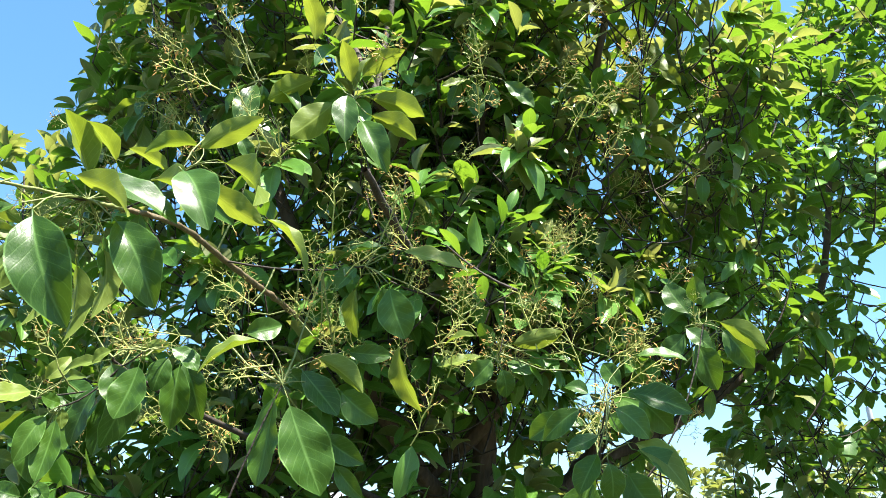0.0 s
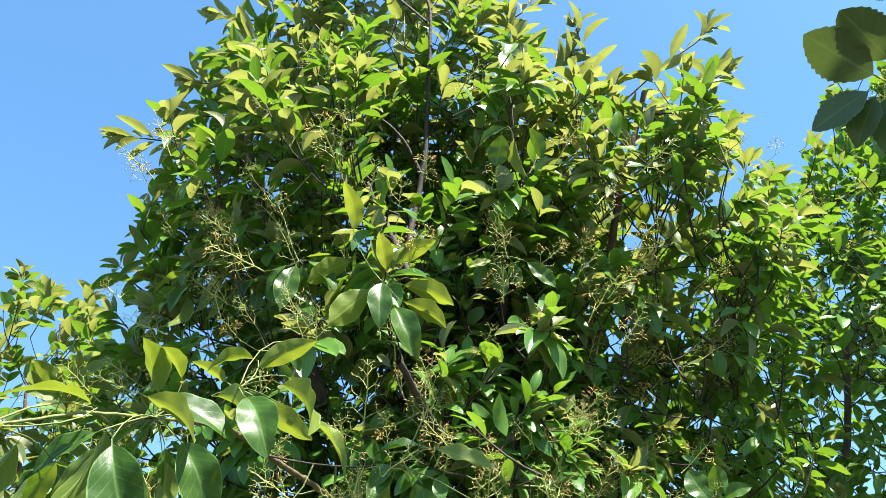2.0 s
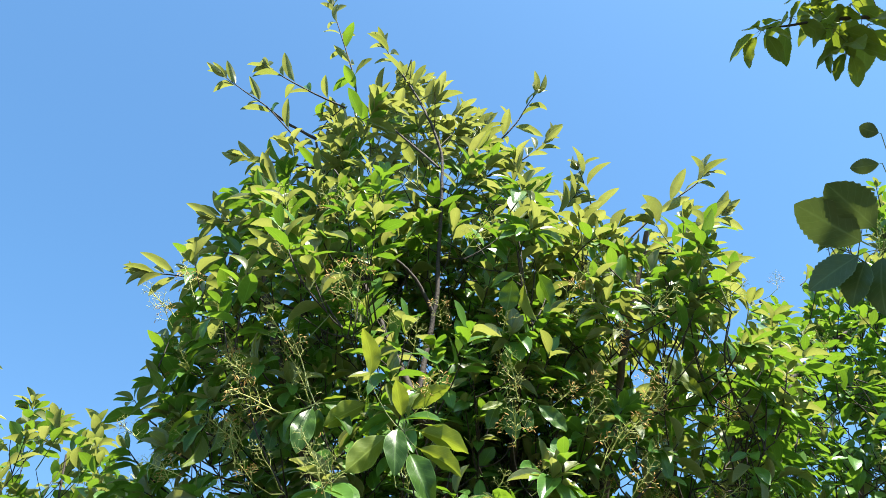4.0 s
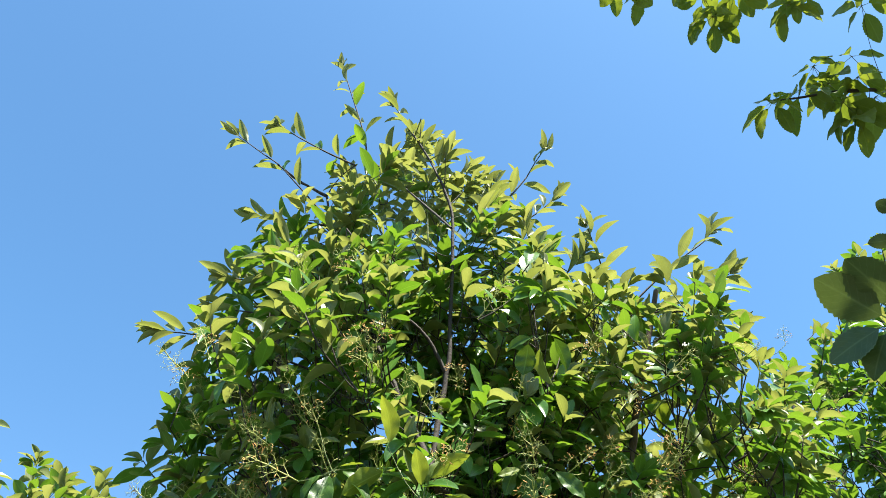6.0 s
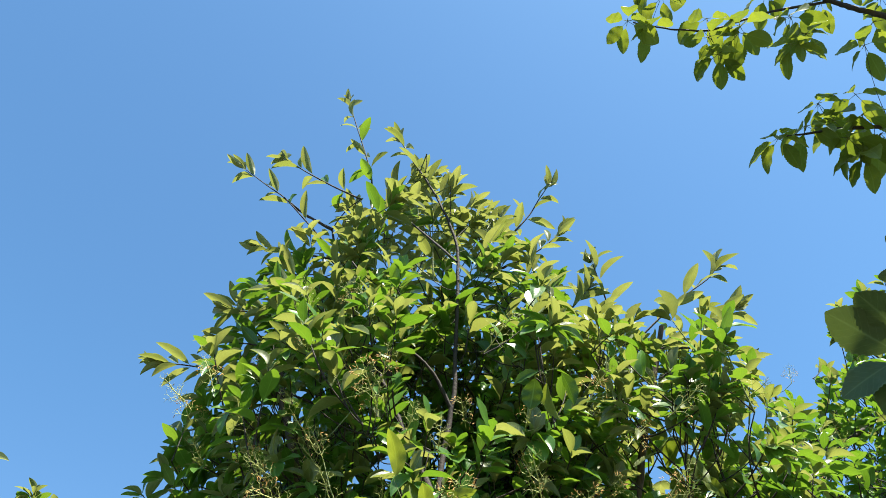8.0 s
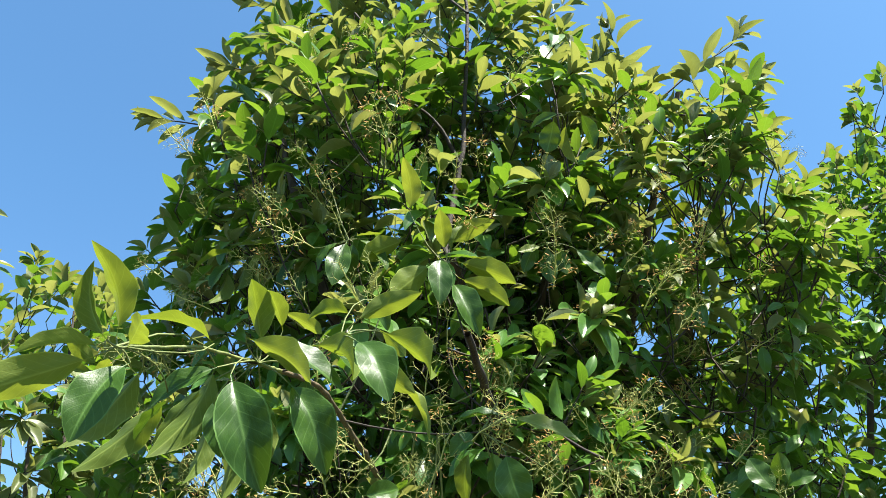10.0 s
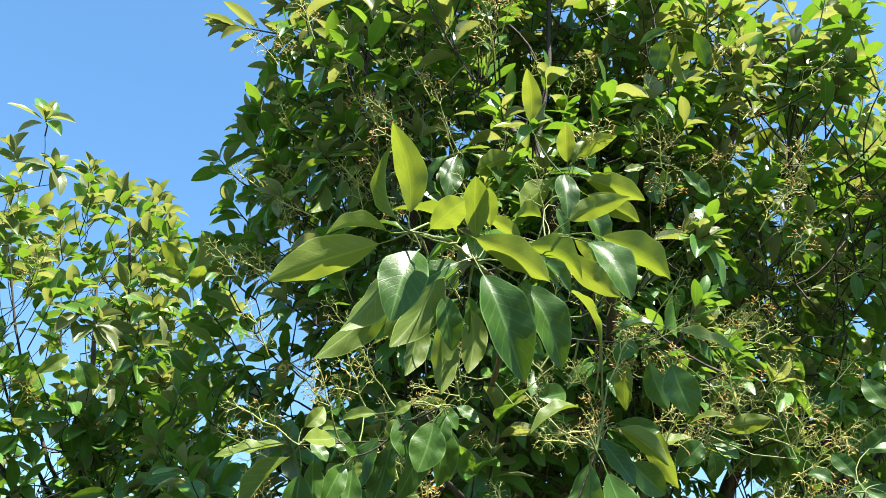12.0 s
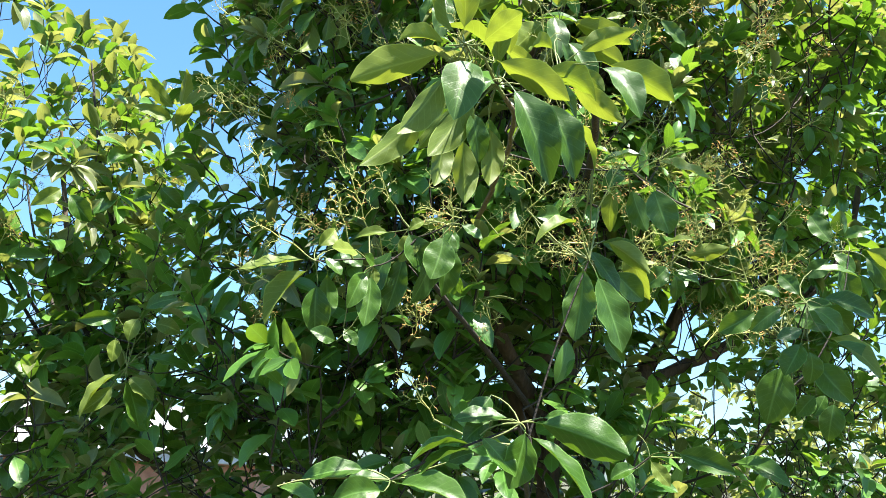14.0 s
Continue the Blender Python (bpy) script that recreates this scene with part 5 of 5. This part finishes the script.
def whorl(joint, count, lean, hang, size=0.095):
    """Toothed leaves spread round a knot like an open hand, drooping at their ends."""
    over.node(joint)
    start, lean = rng.uniform(0, 6.28), np.asarray(lean, float)
    for k in range(count):
        turn = start + k * 6.28 / count + rng.normal(0, 0.25)
        way = unit(np.array([math.cos(turn), math.sin(turn), 0.0]) + lean + np.array([0, 0, -hang * rng.uniform(0.5, 1.5)]))
        base = np.asarray(joint) + way * 0.014
        over.blade(base, base + way * size * rng.uniform(0.75, 1.2), rng.uniform(0.40, 0.50), UP + 0.5 * np.array([way[0], way[1], 0]) + rng.normal(0, 0.25, 3), 1)


for place, count in (
    ((0.494, 0.97, 3.615), 6), ((0.56, 0.98, 3.60), 4), ((0.595, 0.97, 3.861), 6), ((0.627, 0.98, 3.80), 5), ((0.70, 0.95, 3.90), 5), ((0.698, 0.97, 3.531), 6), ((0.715, 0.99, 3.475), 6),
    ((0.77, 0.95, 3.52), 5), ((0.80, 0.97, 3.60), 5), ((0.719, 0.97, 3.640), 4), ((0.93, 0.97, 3.80), 5), ((0.96, 0.97, 3.66), 6), ((0.99, 0.99, 3.60), 6), ((0.94, 1.0, 3.56), 5),
    ((1.02, 0.97, 3.91), 5), ((1.14, 0.97, 3.89), 6), ((1.10, 0.99, 3.80), 5), ((1.24, 0.97, 3.92), 6), ((1.27, 0.97, 3.80), 6), ((1.14, 1.0, 3.56), 5), ((1.22, 1.0, 3.70), 5),
    ((0.844, 1.1, 3.258), 7), ((0.93, 1.1, 3.31), 5), ((1.00, 1.1, 3.42), 6), ((1.03, 1.12, 3.37), 6), ((1.02, 1.1, 3.26), 6), ((1.05, 1.12, 3.22), 6), ((1.11, 1.1, 3.28), 6), ((1.12, 1.1, 3.47), 4), ((1.08, 1.08, 3.34), 5),
):
    whorl(place, count, (-0.25, 0.0, -0.1), 0.75)
# unseen leaves added up the sun's line to shade the near toothed spray
over.crown((1.95, 0.55), ((4.0, 0.4), (4.4, 0.6), (4.9, 0.5), (5.2, 0.2)), 70, young=0.1, inner=0.1, seed=7)
over.crown((2.4, 0.6), ((3.0, 0.8), (3.6, 1.1), (4.4, 1.0), (5.0, 0.4)), 160, young=0.1, seed=6)
# near toothed spray
over.node((0.909, 1.145, 2.584))
over.single((0.870, 1.121, 2.576), (0.739, 1.093, 2.655), 0.58, -12, 0)
over.single((0.885, 1.097, 2.589), (0.787, 1.047, 2.668), 0.62, -12, 0)
over.single((0.883, 1.160, 2.590), (0.786, 1.227, 2.555), 0.56, 12, 0)
over.single((0.888, 1.164, 2.582), (0.848, 1.222, 2.508), 0.62, 12, 0)
over.single((0.896, 0.991, 2.743), (0.851, 0.983, 2.754), 0.62, -12, 0)
over.single((0.902, 1.031, 2.704), (0.843, 1.046, 2.705), 0.50, -29, 0)
over.single((0.926, 1.167, 2.596), (0.898, 1.208, 2.480), 0.53, 12, 0)
over.finish([leaf_broad, leaf_broad], "toothed broad green leaves")


# ---------------------------------------------------------------- shrubs behind, house and pole
def shrub(place, outline, shoots, seed, young):
    s = Tree("shrub", place, "sunlit leafy green shrub standing behind the tree", "shrub", group="shrubs behind the tree")
    s.leaf_size = 0.12
    x, y, z = place
    for k in range(5):
        ang = k * 1.26
        s.limb("stem", [(x, y, z - 0.1), (x + 0.3 * math.cos(ang), y + 0.3 * math.sin(ang), z + 0.7), (x + 0.7 * math.cos(ang), y + 0.7 * math.sin(ang), z + 1.4)], 0.02, 0.006, 6)
    s.crown((x, y), tuple((z + h, r) for h, r in outline), shoots, young=young, seed=seed)
    s.finish([leaf_mature, leaf_young], "sunlit green leaves")


SHRUB = ((0.1, 0.7), (0.6, 1.1), (1.2, 1.15), (1.7, 0.8), (2.0, 0.3))
TALL = ((0.1, 0.8), (0.8, 1.15), (1.6, 1.2), (2.1, 0.95), (2.45, 0.35))
shrub((1.5, 6.4, -0.1), TALL, 260, 11, 0.6)
shrub((2.9, 6.2, -0.1), TALL, 260, 12, 0.6)
shrub((4.4, 6.6, -0.1), TALL, 270, 13, 0.6)
shrub((-3.6, 6.0, -0.1), SHRUB, 150, 14, 0.5)
shrub((-5.2, 6.6, -0.1), SHRUB, 120, 15, 0.5)


def box(name, lo, hi, mat, parent, label="", bevel=0.01):
    bm = bmesh.new()
    bmesh.ops.create_cube(bm, size=1)
    for v in bm.verts:
        v.co = [lo[k] + (v.co[k] + 0.5) * (hi[k] - lo[k]) for k in range(3)]
    bmesh.ops.bevel(bm, geom=bm.edges[:], offset=bevel, segments=1, affect="EDGES")
    me = bpy.data.meshes.new(name)
    bm.to_mesh(me)
    bm.free()
    me.materials.append(mat)
    return part(name, me, parent, label)


def house(place):
    ob = thing("house", place, "low house with brick-red walls and a grey roof", "house")
    box("wall", (-4.5, 0, -0.2), (4.5, 5, 3.6), brick_red, ob)
    box("fascia", (-4.8, -0.35, 3.6), (4.8, 5.3, 3.85), pale_grey, ob, "pale grey fascia board", 0.02)
    bm = bmesh.new()
    a = [bm.verts.new(c) for c in ((-4.9, -0.45, 3.85), (4.9, -0.45, 3.85), (4.9, 5.45, 3.85), (-4.9, 5.45, 3.85), (-4.9, 2.5, 5.1), (4.9, 2.5, 5.1))]
    for f in ((0, 1, 5, 4), (2, 3, 4, 5), (1, 2, 5), (3, 0, 4), (3, 2, 1, 0)):
        bm.faces.new([a[k] for k in f])
    me = bpy.data.meshes.new("roof")
    bm.to_mesh(me)
    bm.free()
    me.materials.append(pale_grey)
    part("roof", me, ob, "grey sheet roof")


brick_red = plain_material("brick_red", (0.24, 0.11, 0.07), (0.40, 0.20, 0.13), 0.9, 8)
pale_grey = plain_material("pale_grey", (0.36, 0.37, 0.40), (0.55, 0.55, 0.56), 0.6, 4)
white_paint = plain_material("white_paint", (0.65, 0.65, 0.63), (0.8, 0.8, 0.78), 0.5, 20)
house((-7.2, 20, -2.2))

wall = thing("boundary_wall", (10.5, 15, -1.6), "low pale plastered garden wall", "wall", kind="structure")
box("wall_panel", (-4.0, -0.1, -0.2), (6.0, 0.1, 2.6), pale_grey, wall)
box("coping", (-4.05, -0.16, 2.6), (6.05, 0.16, 2.68), white_paint, wall, "paler coping")

pole = thing("utility_pole", (8.6, 14.6, -1.6), "thin grey metal pole beside the wall", "pole")
part("shaft", Tubes().add([(0, 0, -0.2), (0, 0, 2.5), (0, 0, 5.4)], [0.07, 0.062, 0.05], 12).mesh("shaft", pale_grey), pole)
part("base_collar", Tubes().add([(0, 0, -0.2), (0, 0, 0.25)], [0.12, 0.11], 12).mesh("base_collar", pale_grey), pole)
